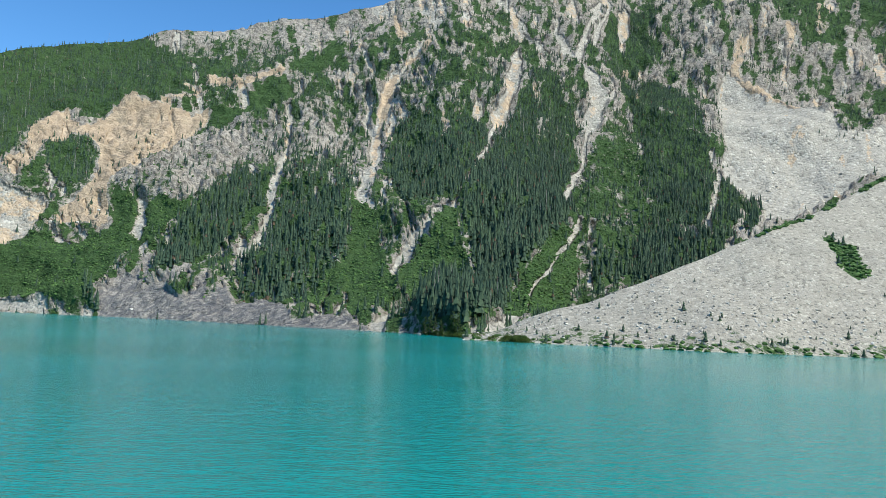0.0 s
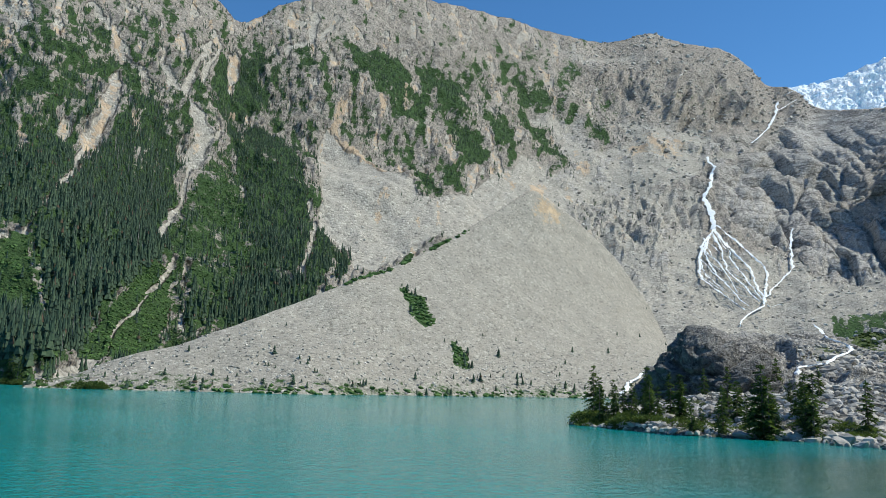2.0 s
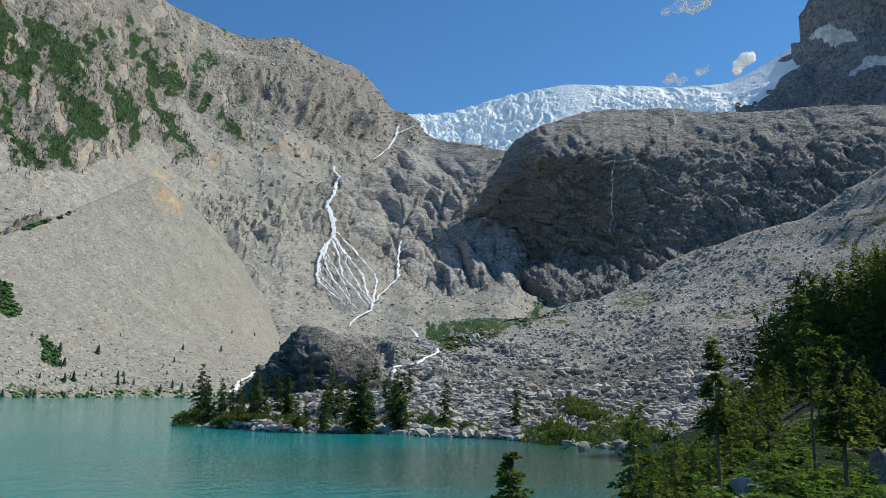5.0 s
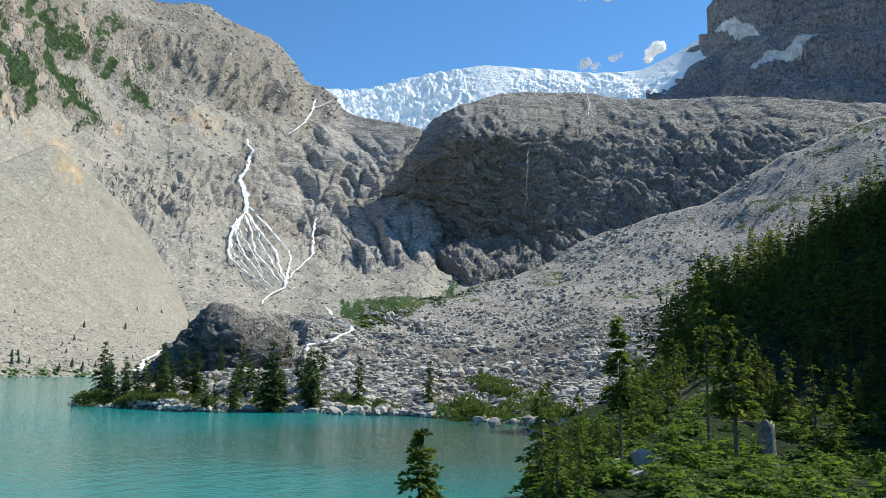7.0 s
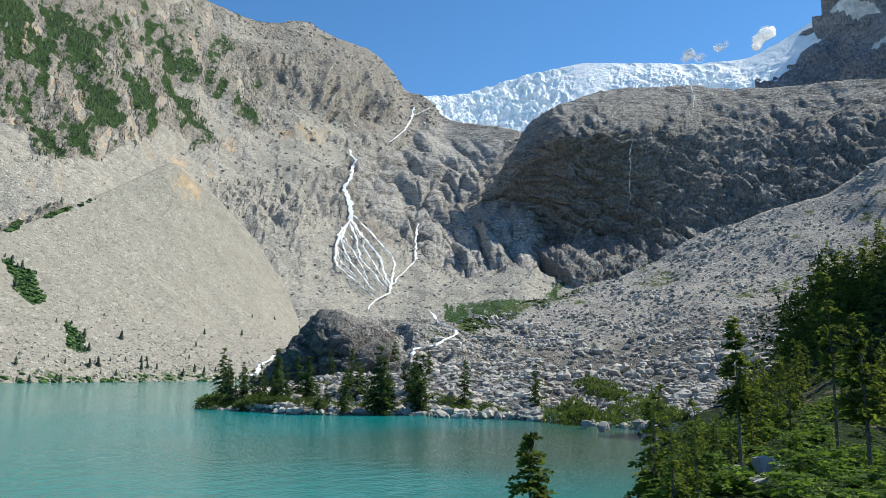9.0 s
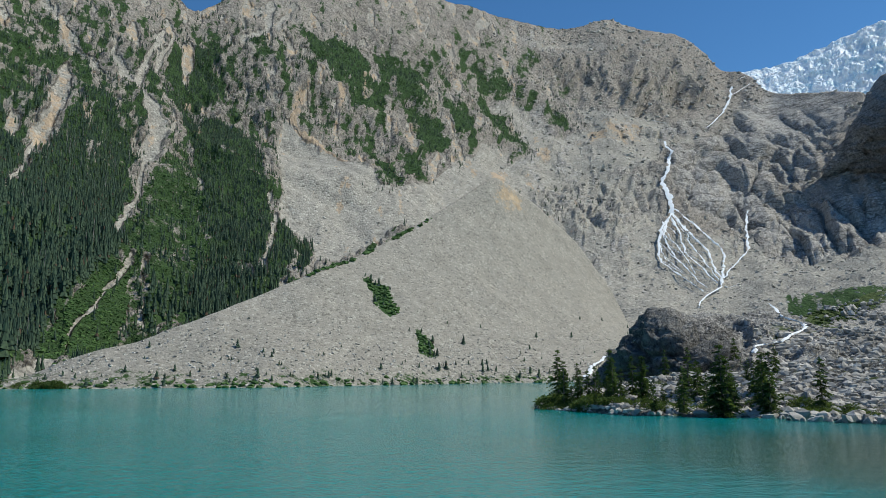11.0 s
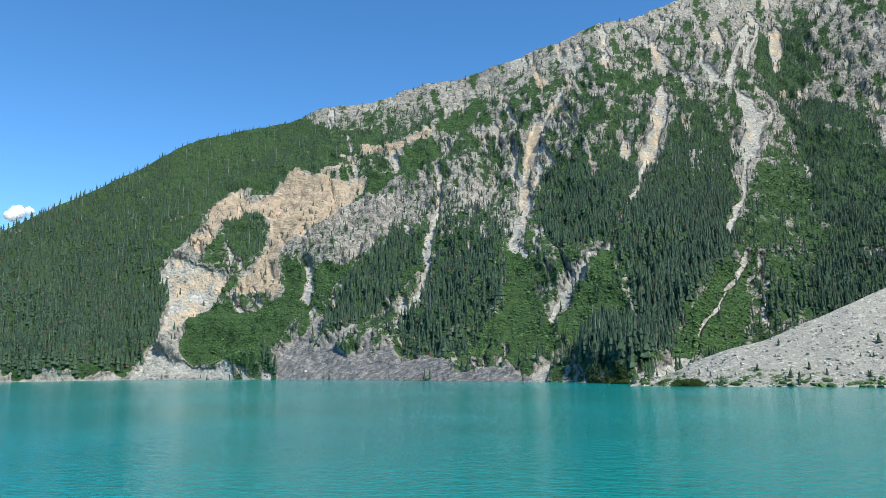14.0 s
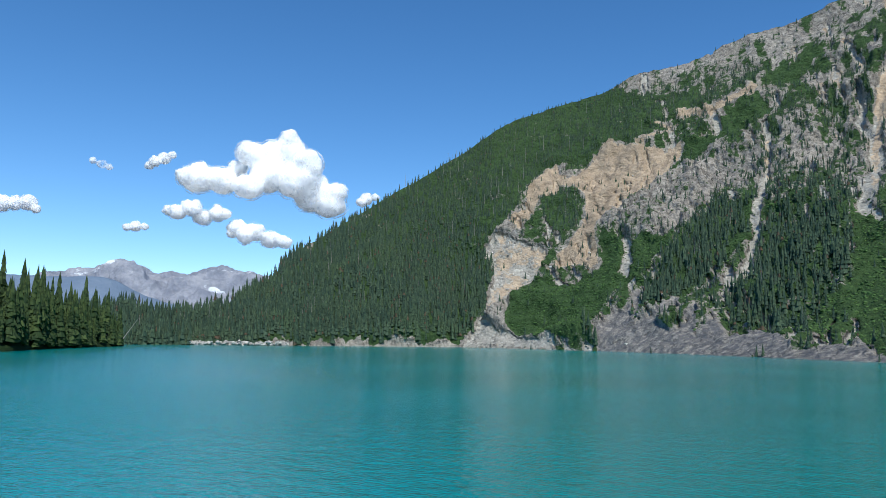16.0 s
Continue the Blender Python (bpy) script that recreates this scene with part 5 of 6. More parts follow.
falls = tagged(new("waterfall"), "white meltwater fall fanning into braided strands", "waterfall")
FALL_LINES = [
    ([(50.6, 16.6), (51.1, 15.8), (50.7, 14.7), (50.3, 13.6), (50.8, 12.4), (50.9, 11.3)], 0.5, 1.1),
    ([(50.9, 11.3), (50.0, 10.0), (49.8, 8.3), (50.0, 7.7), (51.2, 6.7), (52.9, 5.4)], 0.6, 0.35),
    ([(50.6, 10.9), (50.2, 9.6), (50.7, 8.4), (51.8, 7.1), (53.0, 5.7)], 0.4, 0.3),
    ([(50.8, 11.1), (51.4, 9.7), (51.7, 8.4), (52.8, 7.2), (53.8, 6.0)], 0.45, 0.3),
    ([(50.9, 11.3), (51.8, 10.1), (53.2, 8.5), (53.7, 7.2), (54.2, 6.0)], 0.5, 0.35),
]
FALL_LINES += [
    ([(51.1, 11.6), (52.7, 10.2), (53.8, 9.0), (54.5, 7.9), (54.3, 6.8), (54.1, 6.0)], 0.5, 0.5),
    ([(51.7, 10.3), (52.1, 8.9), (53.3, 7.2), (54.0, 6.2)], 0.3, 0.3),
    ([(50.2, 9.8), (51.1, 9.0), (52.4, 6.7)], 0.3, 0.2),
    ([(50.3, 10.7), (49.9, 9.1), (50.3, 7.9), (51.4, 6.9)], 0.3, 0.2),
    ([(54.2, 6.4), (54.0, 5.7), (53.4, 5.3), (52.6, 4.7), (52.5, 4.2)], 0.6, 0.3),
    ([(54.0, 6.0), (54.6, 5.6), (55.2, 5.8)], 0.35, 0.2),
]
west, east = np.array(FALL_LINES[1][0]), np.array(FALL_LINES[4][0])
g5 = np.random.default_rng(12)
for k in range(9):
    u0 = 3.2 * g5.random()
    u1 = min(4.8, u0 + 0.8 + 1.6 * g5.random())
    start = [np.interp(u0, np.arange(len(west)), west[:, c]) for c in (0, 1)]
    stop = [np.interp(u1, np.arange(len(east)), east[:, c]) for c in (0, 1)]
    mid = [start[0] * 0.62 + stop[0] * 0.38, start[1] * 0.42 + stop[1] * 0.58]
    FALL_LINES.append(([start, mid, stop], 0.22, 0.14))
for k, (line, w0, w1) in enumerate(FALL_LINES):
    strand(line, w0, w1, [rng_, moraine], k, falls)
side = tagged(new("waterfall"), "thin white fall down dark rock into scree", "waterfall")
strand([(56.2, 11.1), (56.1, 9.9), (56.1, 8.4), (55.4, 7.5), (54.2, 6.3)], 0.5, 0.35, [rng_, dome], 20, side)
high = tagged(new("waterfall"), "thin high meltwater stream below the glacier", "waterfall")
strand([(55.7, 20.0), (55.3, 18.9), (54.9, 18.2), (53.8, 17.3)], 0.5, 0.4, [rng_], 21, high)
left_run = tagged(new("stream"), "white rushing stream down to the lake beside the outcrop", "stream")
strand([(47.9, 1.9), (46.4, 1.2), (45.3, 0.6), (44.6, -0.1), (44.1, -0.8)], 0.6, 1.3, [rng_, moraine, crop], 22, left_run)
right_run = tagged(new("stream"), "white rushing stream over pale slabs", "stream")
strand([(57.2, 4.4), (58.1, 3.4), (59.1, 3.0), (59.5, 2.7), (58.7, 2.2), (57.6, 1.6)], 0.5, 1.0, [rng_, talus, crop], 23, right_run, 0.02)
strand([(57.8, 1.7), (56.7, 1.5), (56.1, 1.4), (56.0, 0.9)], 0.8, 0.8, [rng_, talus, crop], 24, right_run, 0.02)

# ---------------------------------------------------------------- firs and shrubs


def spray(V, F, base, tip, side, wide):
    """One flat needle spray: a kite from base to tip."""
    k = len(V)
    mid = base + (tip - base) * 0.45
    V += [base, mid + side * wide, tip, mid - side * wide]
    F += [(k, k + 1, k + 2), (k, k + 2, k + 3)]


def fir_parts(seed, height, width, start=0.08, whorls=24, boughs=6, thin=1.0, trunk=0.03, arrays=False, fine=1.0):
    """Trunk and crown meshes of a fir with drooping boughs of flat sprays."""
    g = np.random.default_rng(seed)
    V, F = [], []
    for w in range(whorls):
        f = start + (1 - start) * (w + 0.6 * g.random()) / whorls
        z = f * height
        reach = width * (1 - f) ** 0.75 * (0.7 + 0.3 * min(1, (f - start) * 8))
        for b in range(boughs):
            if g.random() > thin:
                continue
            a = g.random() * 6.283
            z = f * height + (g.random() - 0.5) * 1.6 * height / whorls
            L = reach * (0.35 + 0.85 * g.random()) + 0.018 * height
            rise = 0.5 * f - 0.28 + 0.18 * (g.random() - 0.5)
            out = np.array([math.cos(a), math.sin(a), 0.0])
            flat = np.array([-math.sin(a), math.cos(a), 0.0])
            n = max(3, int((5 + 30 * L / height) * fine))
            for s in range(n):
                u = (s + 0.3 + 0.5 * g.random()) / n
                p = np.array([0, 0, z]) + out * L * u + np.array([0, 0, rise * L * u - 0.22 * L * u * u])
                l = (0.026 * height + 0.3 * L * (1 - 0.65 * u)) * (0.6 + 0.7 * g.random())
                for sgn in (-1, 1, 0) if fine > 0.5 else (-1, 1):
                    d = out * (0.4 + 0.5 * g.random()) + flat * (sgn * (0.8 - 0.3 * u) + 0.3 * (g.random() - 0.5)) + np.array([0, 0, -0.2 + 0.7 * (g.random() - 0.5) + 0.35 * (sgn == 0)])
                    sd = np.cross(d, g.normal(0, 1, 3))
                    spray(V, F, p, p + d * l, sd / (np.linalg.norm(sd) + 1e-6), l * 0.2 / math.sqrt(fine))
            tip = np.array([0, 0, z]) + out * L * 1.08 + np.array([0, 0, rise * L - 0.2 * L])
            spray(V, F, tip - out * 0.3 * L, tip, flat, 0.06 * L + 0.005 * height)
    top = np.array([0, 0, height])
    spray(V, F, top - np.array([0, 0, 0.12 * height]), top, np.array([1.0, 0, 0]), 0.02 * height)
    if arrays:
        return np.array(V) / height, np.array(F)
    crown = raw_mesh("crown", np.array(V), np.array(F))
    rings, sides = 9, 7
    T = []
    for k in range(rings):
        u = k / (rings - 1)
        rad = height * trunk * (1 - 0.93 * u) * (1.35 if k == 0 else 1)
        sway = 0.012 * height * math.sin(3 * u + seed)
        for q in range(sides + 1):
            a = q * 6.283185 / sides
            T.append((sway + rad * math.cos(a), rad * math.sin(a), u * height * 0.97 - 0.25 * (k == 0)))
    stem = grid_mesh("trunk", np.array(T).reshape(rings, sides + 1, 3))
    return stem, crown


def fir(meshes, label, group, needles=None):
    stem, crown = meshes
    root = tagged(new("fir_tree"), label, "tree", group)
    if not stem.materials:
        stem.materials.append(BARK)
        crown.materials.append(needles or FIR)
    for nm, me in (("trunk", stem), ("crown", crown)):
        ob = new(nm, me)
        ob.parent = root
    return root


def stand(az, r, z, size=1.0, turn=0.0, lean=0.0):
    """A place on a bearing from the lookout, leaning a little towards smaller bearings."""
    a = radians(az)
    return Matrix.Translation((r * math.sin(a), r * math.cos(a), z)) @ Matrix.Rotation(-radians(az), 4, "Z") @ Matrix.Rotation(radians(-lean), 4, "Y") @ Matrix.Rotation(turn, 4, "Z") @ Matrix.Scale(size, 4)


def shrub_mesh(seed, leaves=900, leaf=0.12, arrays=False):
    """A shrub one metre in radius: many small leaf sprays in an uneven dome."""
    g = np.random.default_rng(seed)
    V, F = [], []
    bumps = g.normal(0, 1, (7, 3))
    bumps[:, 2] = np.abs(bumps[:, 2])
    bumps /= np.linalg.norm(bumps, axis=1, keepdims=True)
    for _ in range(leaves):
        d = g.normal(0, 1, 3)
        d[2] = abs(d[2]) * 0.9
        d /= np.linalg.norm(d)
        rad = (0.62 + 0.38 * max(0, float(np.max(bumps @ d))) ** 6) * (0.55 + 0.45 * g.random() ** 0.4)
        p = d * rad * np.array([1, 1, 0.75])
        t = d + 0.9 * g.normal(0, 1, 3)
        t = t / np.linalg.norm(t) * leaf * (0.7 + 0.9 * g.random())
        sd = np.cross(t, g.normal(0, 1, 3))
        spray(V, F, p, p + t, sd / (np.linalg.norm(sd) + 1e-6), leaf * 0.3)
    if arrays:
        return np.array(V), np.array(F)
    return raw_mesh("foliage", np.array(V), np.array(F))


SHRUBS = [shrub_mesh(k, 640, 0.115) for k in range(4)]
for me in SHRUBS:
    me.materials.append(BROAD)
LOWS = [fir_parts(140 + k, 1.0, 0.95, 0.02, 5, 5, 0.85, 0.02, True, 0.34) for k in range(5)]


def shrub(mesh, m, label, group, sizes=(1, 1, 1)):
    ob = tagged(new("shrub", mesh), label, "shrub", group)
    ob.matrix_world = m @ Matrix.Diagonal((*sizes, 1))
    return ob


g4 = np.random.default_rng(44)
SMALL = [fir_parts(60 + k, 5.0, 1.25, 0.03, 17, 6, 0.9, 0.022, False, 0.6) for k in range(4)]
FIR_MID = needle_material("shore_fir_needles", (0.042, 0.08, 0.034), (0.125, 0.18, 0.062), 0, 0.4)
protos = {}


def plant(kind, meshes, m, label, group, needles=None):
    """The first of its kind is built, the rest are copies of it."""
    if kind in protos:
        return copy_thing(protos[kind], m)
    ob = fir(meshes, label, group, needles)
    ob.matrix_basis = m
    protos[kind] = ob
    return ob


# firs on the peninsula: top and foot of each
PEN_FIRS = [(51.5, 1.1), (51.7, -2), (53.7, 1.7), (53.9, -3.5), (54.1, 0.7), (54.2, -3.5), (53.2, 0.4), (53.4, -3.5), (56.4, 1), (56.6, -3.3), (56.9, -0.3), (57, -3.4), (60.1, 0.1), (60.2, -3), (54.7, 2), (54.8, -0.3), (55.5, 0.6), (55.5, -1), (48.2, -0.4), (48.4, -2.8), (46.1, 0), (46.3, -2.5), (46.7, -0.5), (46.9, -2.7), (45.7, -1), (45.8, -2.9), (43.7, -0.9), (43.9, -2.9), (43.1, -1.3), (43.2, -2.9), (45.1, -0.7), (45.2, -2.4), (49, -0.9), (49.1, -3.4), (65.5, -0.5), (65.5, -2.9), (51.1, -0.4), (51.2, -3.3), (49.9, 1), (50, -0.9), (56.1, 1.8), (56.1, 0.6), (57.3, 0.7), (57.4, -0.7)]
for k in range(0, len(PEN_FIRS), 2):
    (az, top), (_, foot) = PEN_FIRS[k], PEN_FIRS[k + 1]
    p = nearest(az, foot, [pen, talus, crop])
    r = float(np.hypot(p[0], p[1]))
    size = r * (math.tan(radians(top)) - math.tan(radians(foot))) / 5
    plant("pen%d" % (k // 2 % 4), SMALL[k // 2 % 4], stand(az, r, p[2] - 0.1, size, k * 1.3), "young dark green fir among peninsula boulders", "firs on the peninsula", FIR_MID)

for k in range(30):
    az = 41.8 + 15 * g4.random()
    r = float(np.interp(az, [40, 47, 60], [92, 81, 81])) + 2 + 9 * g4.random()
    plant("pen%d" % (k % 4), SMALL[k % 4], stand(az, r, pen.ground(az, r) - 0.1, 0.4 + 0.5 * g4.random(), k * 1.7), "", "")

# shrubs along the peninsula shore and on the talus foot
for k in range(84):
    az = 41.4 + 25 * g4.random() ** 1.5 if k > 14 else 41.3 + 4 * g4.random()
    r = float(np.interp(az, [40, 47, 60, 66], [91, 80.5, 80.5, 74.5])) + 2 + 6 * g4.random() ** 2
    w = (0.9 + 1.0 * g4.random()) * (1.35 if k <= 14 else 0.9)
    shrub(SHRUBS[k % 4], stand(az, r, pen.ground(az, r) - 0.1, w, k), "green leafy shrub on the peninsula shore", "shore shrubs", (1.1, 1.1, 0.9))
for k in range(100):
    az = 67.2 + 9.6 * g4.random()
    r = 70.5 + 34 * g4.random() * min(1, (77.2 - az) / 5) * min(1, (az - 66.4) / 2)
    w = 0.8 + 1.9 * g4.random() ** 1.4
    shrub(SHRUBS[k % 4], stand(az, r, talus.ground(az, r) - 0.2, w, k), "dense green willow shrub at the talus foot", "willow thicket", (1, 1, 0.8 + 0.6 * g4.random()))

# near firs on the hillside
NEAR = [fir_parts(80, 1.0, 0.19, 0.42, 20, 6, 0.8, 0.012, False), fir_parts(81, 1.0, 0.11, 0.42, 22, 4, 0.45, 0.010), fir_parts(82, 1.0, 0.26, 0.34, 20, 6, 0.8, 0.016)]
for (az, foot, top, lean), me, lab in zip([(80.1, -7.7, 3.6, 1.5), (86.0, -5.1, 7.3, 1.2), (87.7, -6.3, 4.0, 1.0)], NEAR,
                                  ("slender fir with a bare lower trunk", "thin half-dead fir with sparse boughs", "green fir with wide boughs and bare trunk")):
    p = nearest(az, foot, [hill])
    r = float(np.hypot(p[0], p[1]))
    tall = r * (math.tan(radians(top)) - math.tan(radians(foot)))
    fir(me, lab, "near firs").matrix_basis = stand(az, r, p[2] - 0.05, tall, 0.7, lean)
fir(fir_parts(83, 3.9, 0.95, 0.02, 26, 7, 1.0, 0.02), "dense young fir at the water's edge", "near firs").matrix_basis = stand(65.5, 16.0, -0.15, 1, 0.4, 0)
DENSE = [fir_parts(90 + k, 5.0, 1.15 + 0.15 * (k % 2), 0.03, 16, 5, 0.8, 0.02, False, 0.6) for k in range(4)]
for k in range(16):
    az = 73.6 + 6.5 * g4.random()
    r = 23 + 9 * g4.random()
    if abs(az - 80.1) < 0.8 and r < 27:
        continue
    plant("near%d" % (k % 4), DENSE[k % 4], stand(az, r, max(0.0, hill.ground(az, r)) - 0.1, 0.45 + 0.3 * g4.random(), k * 2.1), "dense young fir on the near bank", "near firs")
for k in range(7):  # close firs at the water's corner
    az, r = 74.6 + 3.2 * g4.random(), 18.5 + 3.5 * g4.random()
    plant("near%d" % (k % 4), DENSE[k % 4], stand(az, r, max(0.0, hill.ground(az, r)) - 0.1, 0.42 + 0.25 * g4.random(), k * 1.1), "dense young fir on the near bank", "near firs")
plant("near1", DENSE[1], stand(97.1, 12.0, hill.ground(97.1, 12.0) - 0.1, 0.2 * (EYE + 12 * math.tan(radians(4.3)) - hill.ground(97.1, 12.0)), 0.5), "dense young fir on the near bank", "near firs")
up = []
for k in range(640):
    az = 79.5 + 32 * g4.random()
    r = 34 + 78 * g4.random() ** 0.75
    if r > np.interp(az, [79, 82, 86, 90, 112], [44, 72, 94, 110, 114]):
        continue
    if r < 58 and az < 99:
        plant("near%d" % (k % 4), DENSE[k % 4], stand(az, r, hill.ground(az, r) - 0.2, 0.55 + 0.6 * g4.random(), k * 2.1), "dense young fir on the near bank", "near firs")
    else:
        up.append((r * math.sin(radians(az)), r * math.cos(radians(az)), hill.ground(az, r) - 0.2))
for k in range(150):  # a close rank along the hillside's brow
    az = 83 + 15 * g4.random()
    r = float(along(np.array([az]), [(82, 75), (90, 110), (94, 116), (97, 128)])[0]) * (0.80 + 0.19 * g4.random())
    up.append((r * math.sin(radians(az)), r * math.cos(radians(az)), hill.ground(az, r) - 0.2))
up = np.array(up)
LIGHT = [fir_parts(120 + k, 5.0, 1.2, 0.03, 12, 4, 0.8, 0.02, True, 0.3) for k in range(5)]
strew("hillside_firs", LIGHT, up, 3.2 + 3.4 * g4.random(len(up)), g4.random(len(up)) * 6.3, FIR, "crowded young firs up the shaded hillside", "forest")
low = []
while len(low) < 560:
    az = 75.0 + 27 * g4.random()
    r = 10.5 + 34 * g4.random() ** 1.2
    z = hill.ground(az, r)
    if z > 0.25 and not (80.2 < az < 82.5 and 15 < r < 29):
        low.append((r * math.sin(radians(az)), r * math.cos(radians(az)), z - 0.12))
low = np.array(low)
size = 0.6 + 0.8 * g4.random(len(low)) ** 1.5
strew("fir_scrub", LOWS, low, np.stack([size * 1.15, size * 1.15, size * 0.8], -1), g4.random(len(low)) * 6.3, LOWFIR, "low bright green fir scrub on the near bank", "scrub")

# firs that crowd the wooded point, and bare grey snags in the far forest
POINTFIRS = [fir_shape(g4, 15, 7, 0.12) for k in range(8)]
places = point.scatter(0.4 + (1 - smooth(point.V, 0.2, 0.7)), 380, g4)
strew("point_forest", POINTFIRS, places, 9 + 12 * g4.random(len(places)) ** 1.4, g4.random(len(places)) * 6.3, FIR_MID, "tall dark firs crowding the wooded point", "forest")
pole = (np.array([(0.012 * (1 - 0.7 * u) * math.cos(a), 0.012 * (1 - 0.7 * u) * math.sin(a), u) for u in (0, 1) for a in (0.3, 2.4, 4.5)]), np.array([(0, 1, 4), (0, 4, 3), (1, 2, 5), (1, 5, 4), (2, 0, 3), (2, 3, 5)]))
places = rng_.scatter(wood * (1 - 0.6 * smooth(wa, -30, -20)), 420, g4)
strew("dead_snags", [pole], places, 6 + 7 * g4.random(len(places)), g4.random(len(places)) * 6.3, DEADWOOD, "bare grey standing dead trunks in the forest", "dead trees")

# ---------------------------------------------------------------- stump, boulders


def stump_mesh():
    """A weathered grey stump with a jagged, split top."""
    g = np.random.default_rng(5)
    rows_ = []
    for k, u in enumerate((-0.1, 0.0, 0.15, 0.4, 0.7, 0.9, 1.0)):
        ring = []
        for q in range(15):
            a = q % 14 * 6.283185 / 14
            rad = 0.25 * (1.25 - 0.3 * min(1, u * 2.5)) * (1 + 0.12 * math.sin(3 * a + 1) + 0.05 * math.sin(7 * a))
            z = u * 1.05
            if k >= 5:
                z += 0.05 * math.sin(q * 2.7) - 0.06 * math.sin(a + 0.5)
            ring.append((rad * math.cos(a), rad * math.sin(a), z))
        rows_.append(ring)
    inner = [(x * 0.55, y * 0.55, z - 0.12) for x, y, z in rows_[-1]]
    rows_ += [inner, [(0.0, 0.0, 0.75)] * 15]
    return grid_mesh("tree_stump", np.array(rows_))


stump = stump_mesh()
stump.materials.append(DEADWOOD)
p = nearest(89.75, -6.3, [hill])
r = float(np.hypot(p[0], p[1]))
tagged(new("tree_stump", stump), "weathered grey broken tree stump in the scrub", "stump").matrix_basis = stand(89.75, r, p[2] - 0.05, r * 0.055, 0.3, 1.5) @ Matrix.Diagonal((0.72, 0.72, 1.0, 1))


def block_mesh(seed):
    """An angular boulder: a ball cut flat on several sides."""
    g = np.random.default_rng(seed)
    bm = bmesh.new()
    bmesh.ops.create_icosphere(bm, subdivisions=2, radius=0.62)
    for _ in range(11):
        n = Vector(g.normal(0, 1, 3)).normalized()
        d = 0.2 + 0.2 * g.random()
        for v in bm.verts:
            over = v.co.dot(n) - d
            if over > 0:
                v.co -= n * over
    for v in bm.verts:
        v.co *= 1 + 0.06 * (g.random() - 0.5)
        v.co.z *= 0.8
    me = bpy.data.meshes.new("boulder")
    bm.to_mesh(me)
    bm.free()
    me.materials.append(STONE_ONE)
    return me


ROUGH = [block_mesh(k) for k in range(8)]


def boulder(p, size, turn, label, group):
    ob = tagged(new("boulder", ROUGH[int(turn * 97) % 8]), label, "boulder", group)
    ob.matrix_world = Matrix.Translation(p) @ Euler((turn * 0.3, turn * 0.2, turn * 5)).to_matrix().to_4x4() @ Matrix.Diagonal((*size, 1))
    return ob


# boulders at the water's edge, and two in the shallows
for k in range(60):
    az = 43 + 33 * g4.random()
    r = float(np.interp(az, [40, 47, 60, 66, 73, 78], [91, 80, 80, 74, 68, 60])) + 0.5 * g4.random() - 0.2
    w = 0.3 + 1.1 * g4.random() ** 2.5
    a = radians(az)
    boulder((r * math.sin(a), r * math.cos(a), 0.12 * w), (w, w * 0.8, w * 0.75), g4.random(), "pale granite boulder at the water's edge", "shore boulders")
for az, r, w in ((73.0, 64, 1.0), (70.6, 65, 1.7), (62.0, 79, 2.6), (52.3, 79.5, 2.0), (69.2, 67, 1.3)):
    a = radians(az)
    boulder((r * math.sin(a), r * math.cos(a), 0.18 * w), (w, w * 0.8, w * 0.8), az % 1 + 0.1, "large pale granite boulder standing in shallow water", "shore boulders")
boulder((17 * math.sin(radians(-68.2)), 17 * math.cos(radians(-68.2)), 1.0), (1.7, 1.7, 2.6), 0.4, "grey boulder on the lookout's shore", "shore boulders")
for az, foot, w in ((81.3, -6.6, 0.9), (81.9, -6.4, 0.7), (80.9, -7.2, 0.7), (82.3, -6.5, 0.6), (81.5, -7.4, 0.6), (79.6, -7.9, 0.6), (81.0, -6.3, 0.6)):
    p = nearest(az, foot, [hill])
    boulder((p[0], p[1], p[2] + 0.35 * w), (w * 1.25, w * 1.2, w * 1.1), az % 1, "pale boulder among the near scrub", "bank boulders")
# the talus blocks nearest the shore, each its own piece
pieces = 0
while pieces < 290:
    az = 57 + 22 * g4.random()
    r = 76 + 45 * g4.random() ** 1.4
    a = radians(az)
    sh = pen if az < 62 and r < 100 else talus
    w = 0.6 + 1.3 * g4.random() ** 2.5
    ob = new("boulder", ROUGH[pieces % 8])
    ob.parent = talus_ob if sh is talus else peninsula
    ob.matrix_basis = Matrix.Translation((r * math.sin(a), r * math.cos(a), sh.ground(az, r) + 0.1 * w)) @ Euler((g4.random(), g4.random(), 6 * g4.random())).to_matrix().to_4x4() @ Matrix.Diagonal((w, w * 0.85, w * 0.75, 1))
    pieces += 1

# brushy delta at the forest foot
for k in range(26):
    az = 0.5 + 6.5 * g4.random()
    p = nearest(az, -1.25 + 0.15 * g4.random(), [rng_, moraine])
    r = float(np.hypot(p[0], p[1]))
    shrub(SHRUBS[k % 4], stand(az, r - 2, 0.1, 1.4 + 1.5 * g4.random(), k), "bright green shrub on the small delta", "delta shrubs")
for k in range(9):
    az = -1.5 + 4 * g4.random()
    p = nearest(az, -1.2, [rng_, moraine])
    r = float(np.hypot(p[0], p[1]))
    plant("pen%d" % (k % 4), SMALL[k % 4], stand(az, r - 1, 0.1, 0.8 + 0.7 * g4.random(), k), "", "")

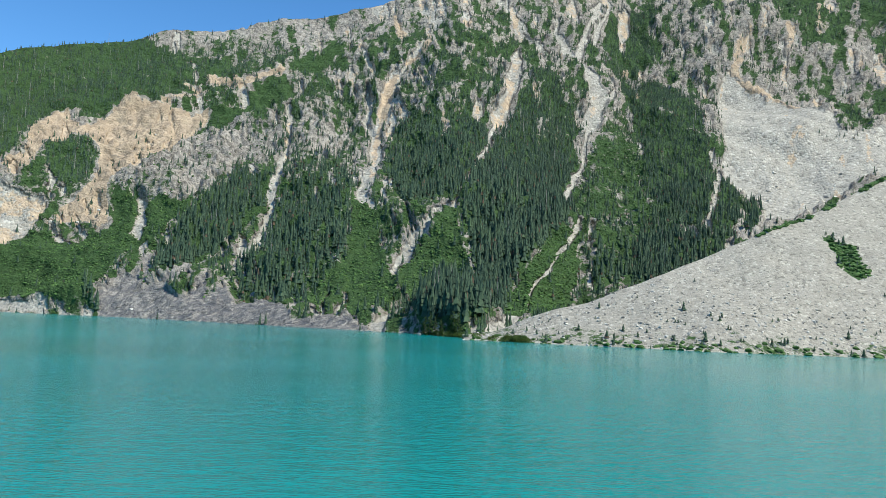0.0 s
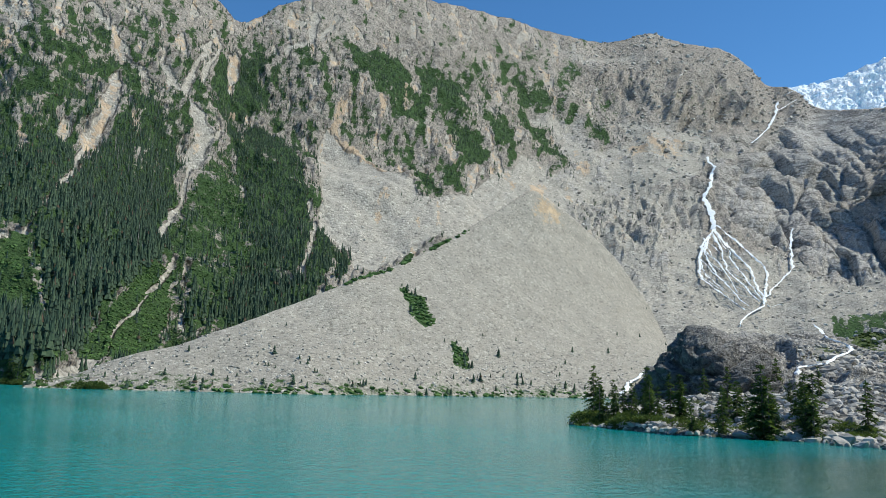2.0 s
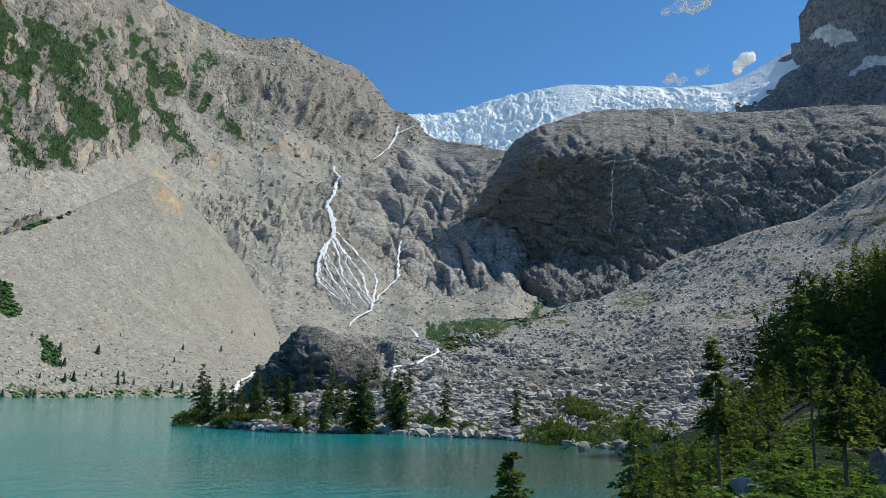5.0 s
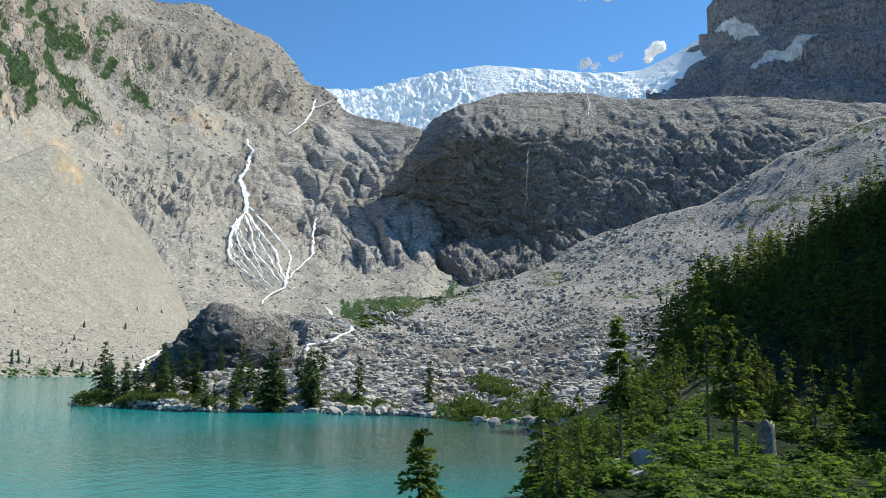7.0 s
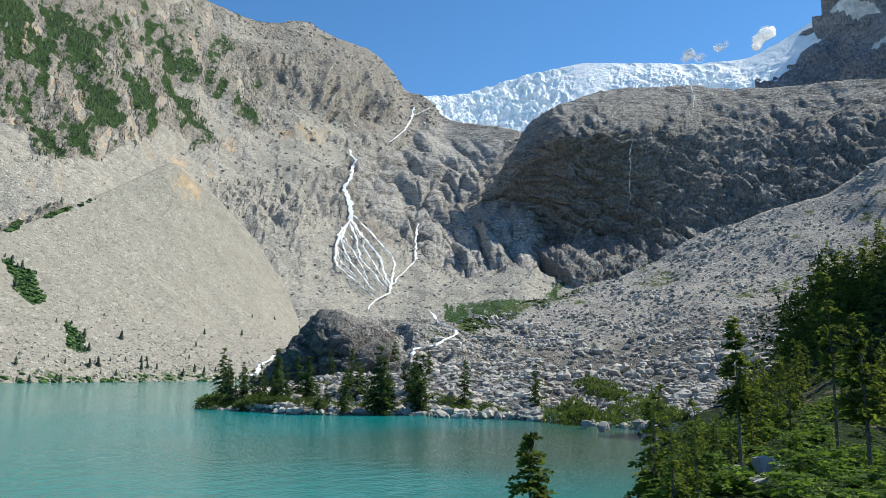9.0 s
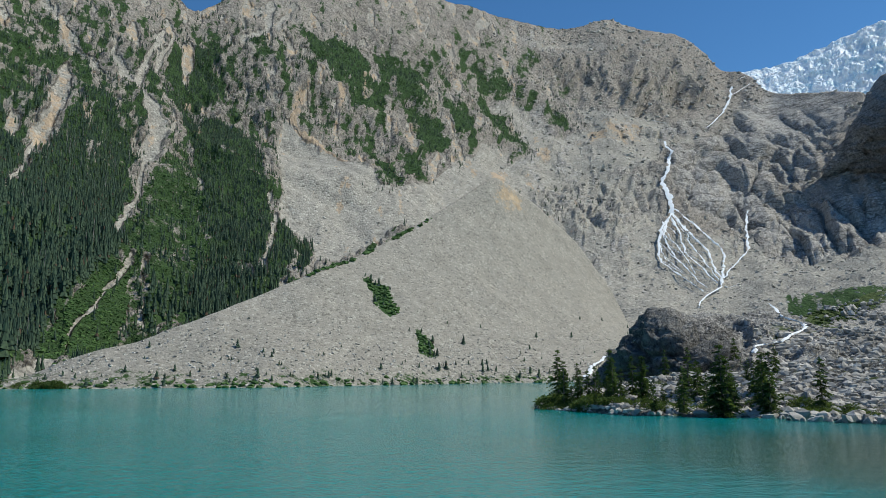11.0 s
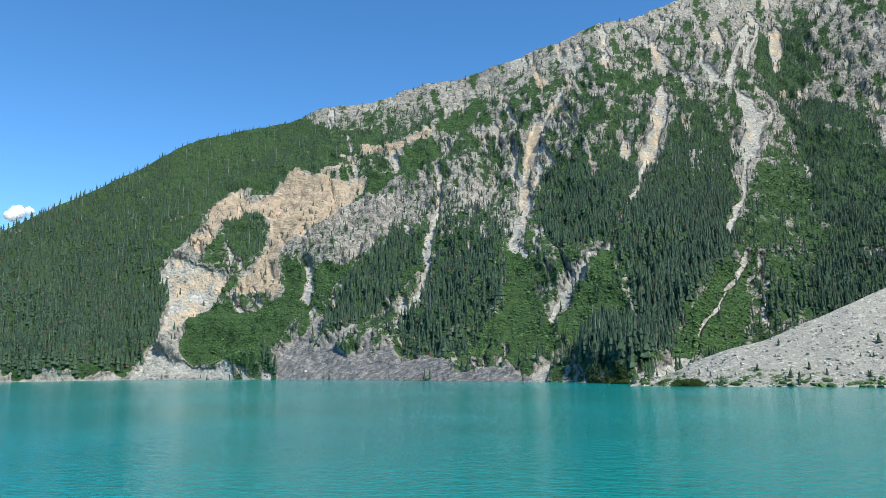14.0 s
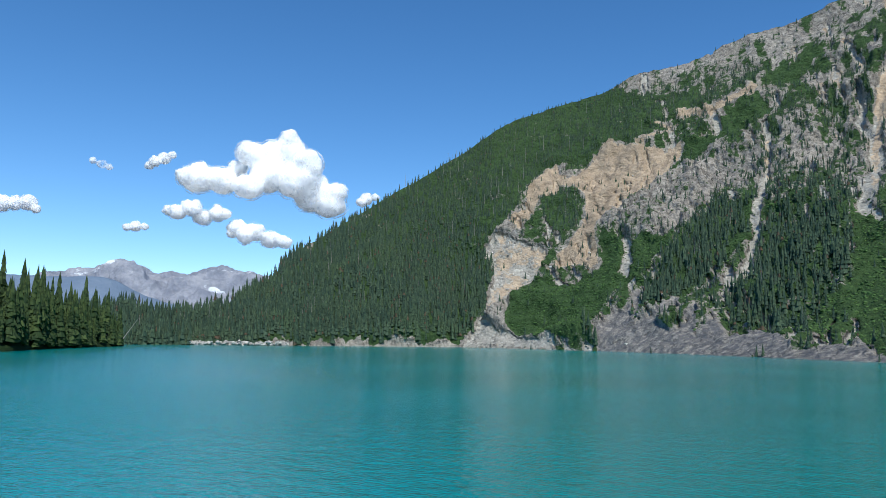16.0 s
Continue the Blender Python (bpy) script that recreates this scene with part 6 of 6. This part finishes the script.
# meltwater stains down the dome, snow in the hollow
thin_fall = tagged(new("waterfall"), "thin meltwater thread down the dark dome", "waterfall")
strand([(72.9, 17.4), (72.8, 15.4), (72.7, 13.2), (72.5, 11.9)], 0.10, 0.07, [dome], 31, thin_fall)
strand([(77.5, 20.8), (77.7, 19.9), (77.4, 19.1)], 0.10, 0.07, [dome], 32, thin_fall)
for line, w in (([(49.9, 18.2), (50.8, 17.9)], 0.5), ([(57, 20), (55.4, 19.3)], 0.35), ([(57.2, 20.7), (56.1, 20.4)], 0.3)):
    patch = tagged(new("snow_patch"), "small old snow patch in a scree hollow", "snow")
    strand(line, w, w * 0.7, [rng_], 40, patch).name = "snow"

# low boulder spit and firs at the lake's far end
spit = []
for k in range(260):
    az = -55.6 + 7 * g4.random()
    r = float(along(np.array([az]), SHORE_R)[0]) - 6 + 14 * g4.random()
    a = radians(az)
    spit.append((r * math.sin(a), r * math.cos(a), 0.2 + 1.6 * g4.random()))
spit = np.array(spit)
size = 1.2 + 2.4 * g4.random(len(spit)) ** 2
strew("spit_boulders", BLOCKS, spit, np.stack([size * 1.3, size, size * 0.8], -1), g4.random(len(spit)) * 6.3, STONE, "pale boulder spit at the lake's far end", "boulders")
edge = []
for k in range(420):
    az = -62 + 26 * g4.random()
    r = float(along(np.array([az]), SHORE_R)[0]) + 3 + 20 * g4.random()
    edge.append((r * math.sin(radians(az)), r * math.cos(radians(az)), max(0.3, rng_.ground(az, r))))
edge = np.array(edge)
strew("shore_firs", MIDFIRS, edge, 7 + 8 * g4.random(len(edge)), g4.random(len(edge)) * 6.3, FIR_FAR, "tall firs crowding the far shore", "forest")
log = raw_mesh("dead_tree", np.array([(0.25 * math.cos(a) * (1 - u), 0.25 * math.sin(a) * (1 - u), 14 * u) for u in (0, 0.5, 0.95) for a in np.arange(6) * 1.0472]),
               np.array([(i * 6 + q, i * 6 + (q + 1) % 6, i * 6 + 6 + (q + 1) % 6) for i in (0, 1) for q in range(6)] + [(i * 6 + q, i * 6 + 6 + (q + 1) % 6, i * 6 + 6 + q) for i in (0, 1) for q in range(6)]))
log.materials.append(DEADWOOD)
tagged(new("dead_tree", log), "bare grey dead tree leaning over the shore", "dead tree").matrix_basis = stand(-60.2, 352, 1.5, 1, 0, -32)
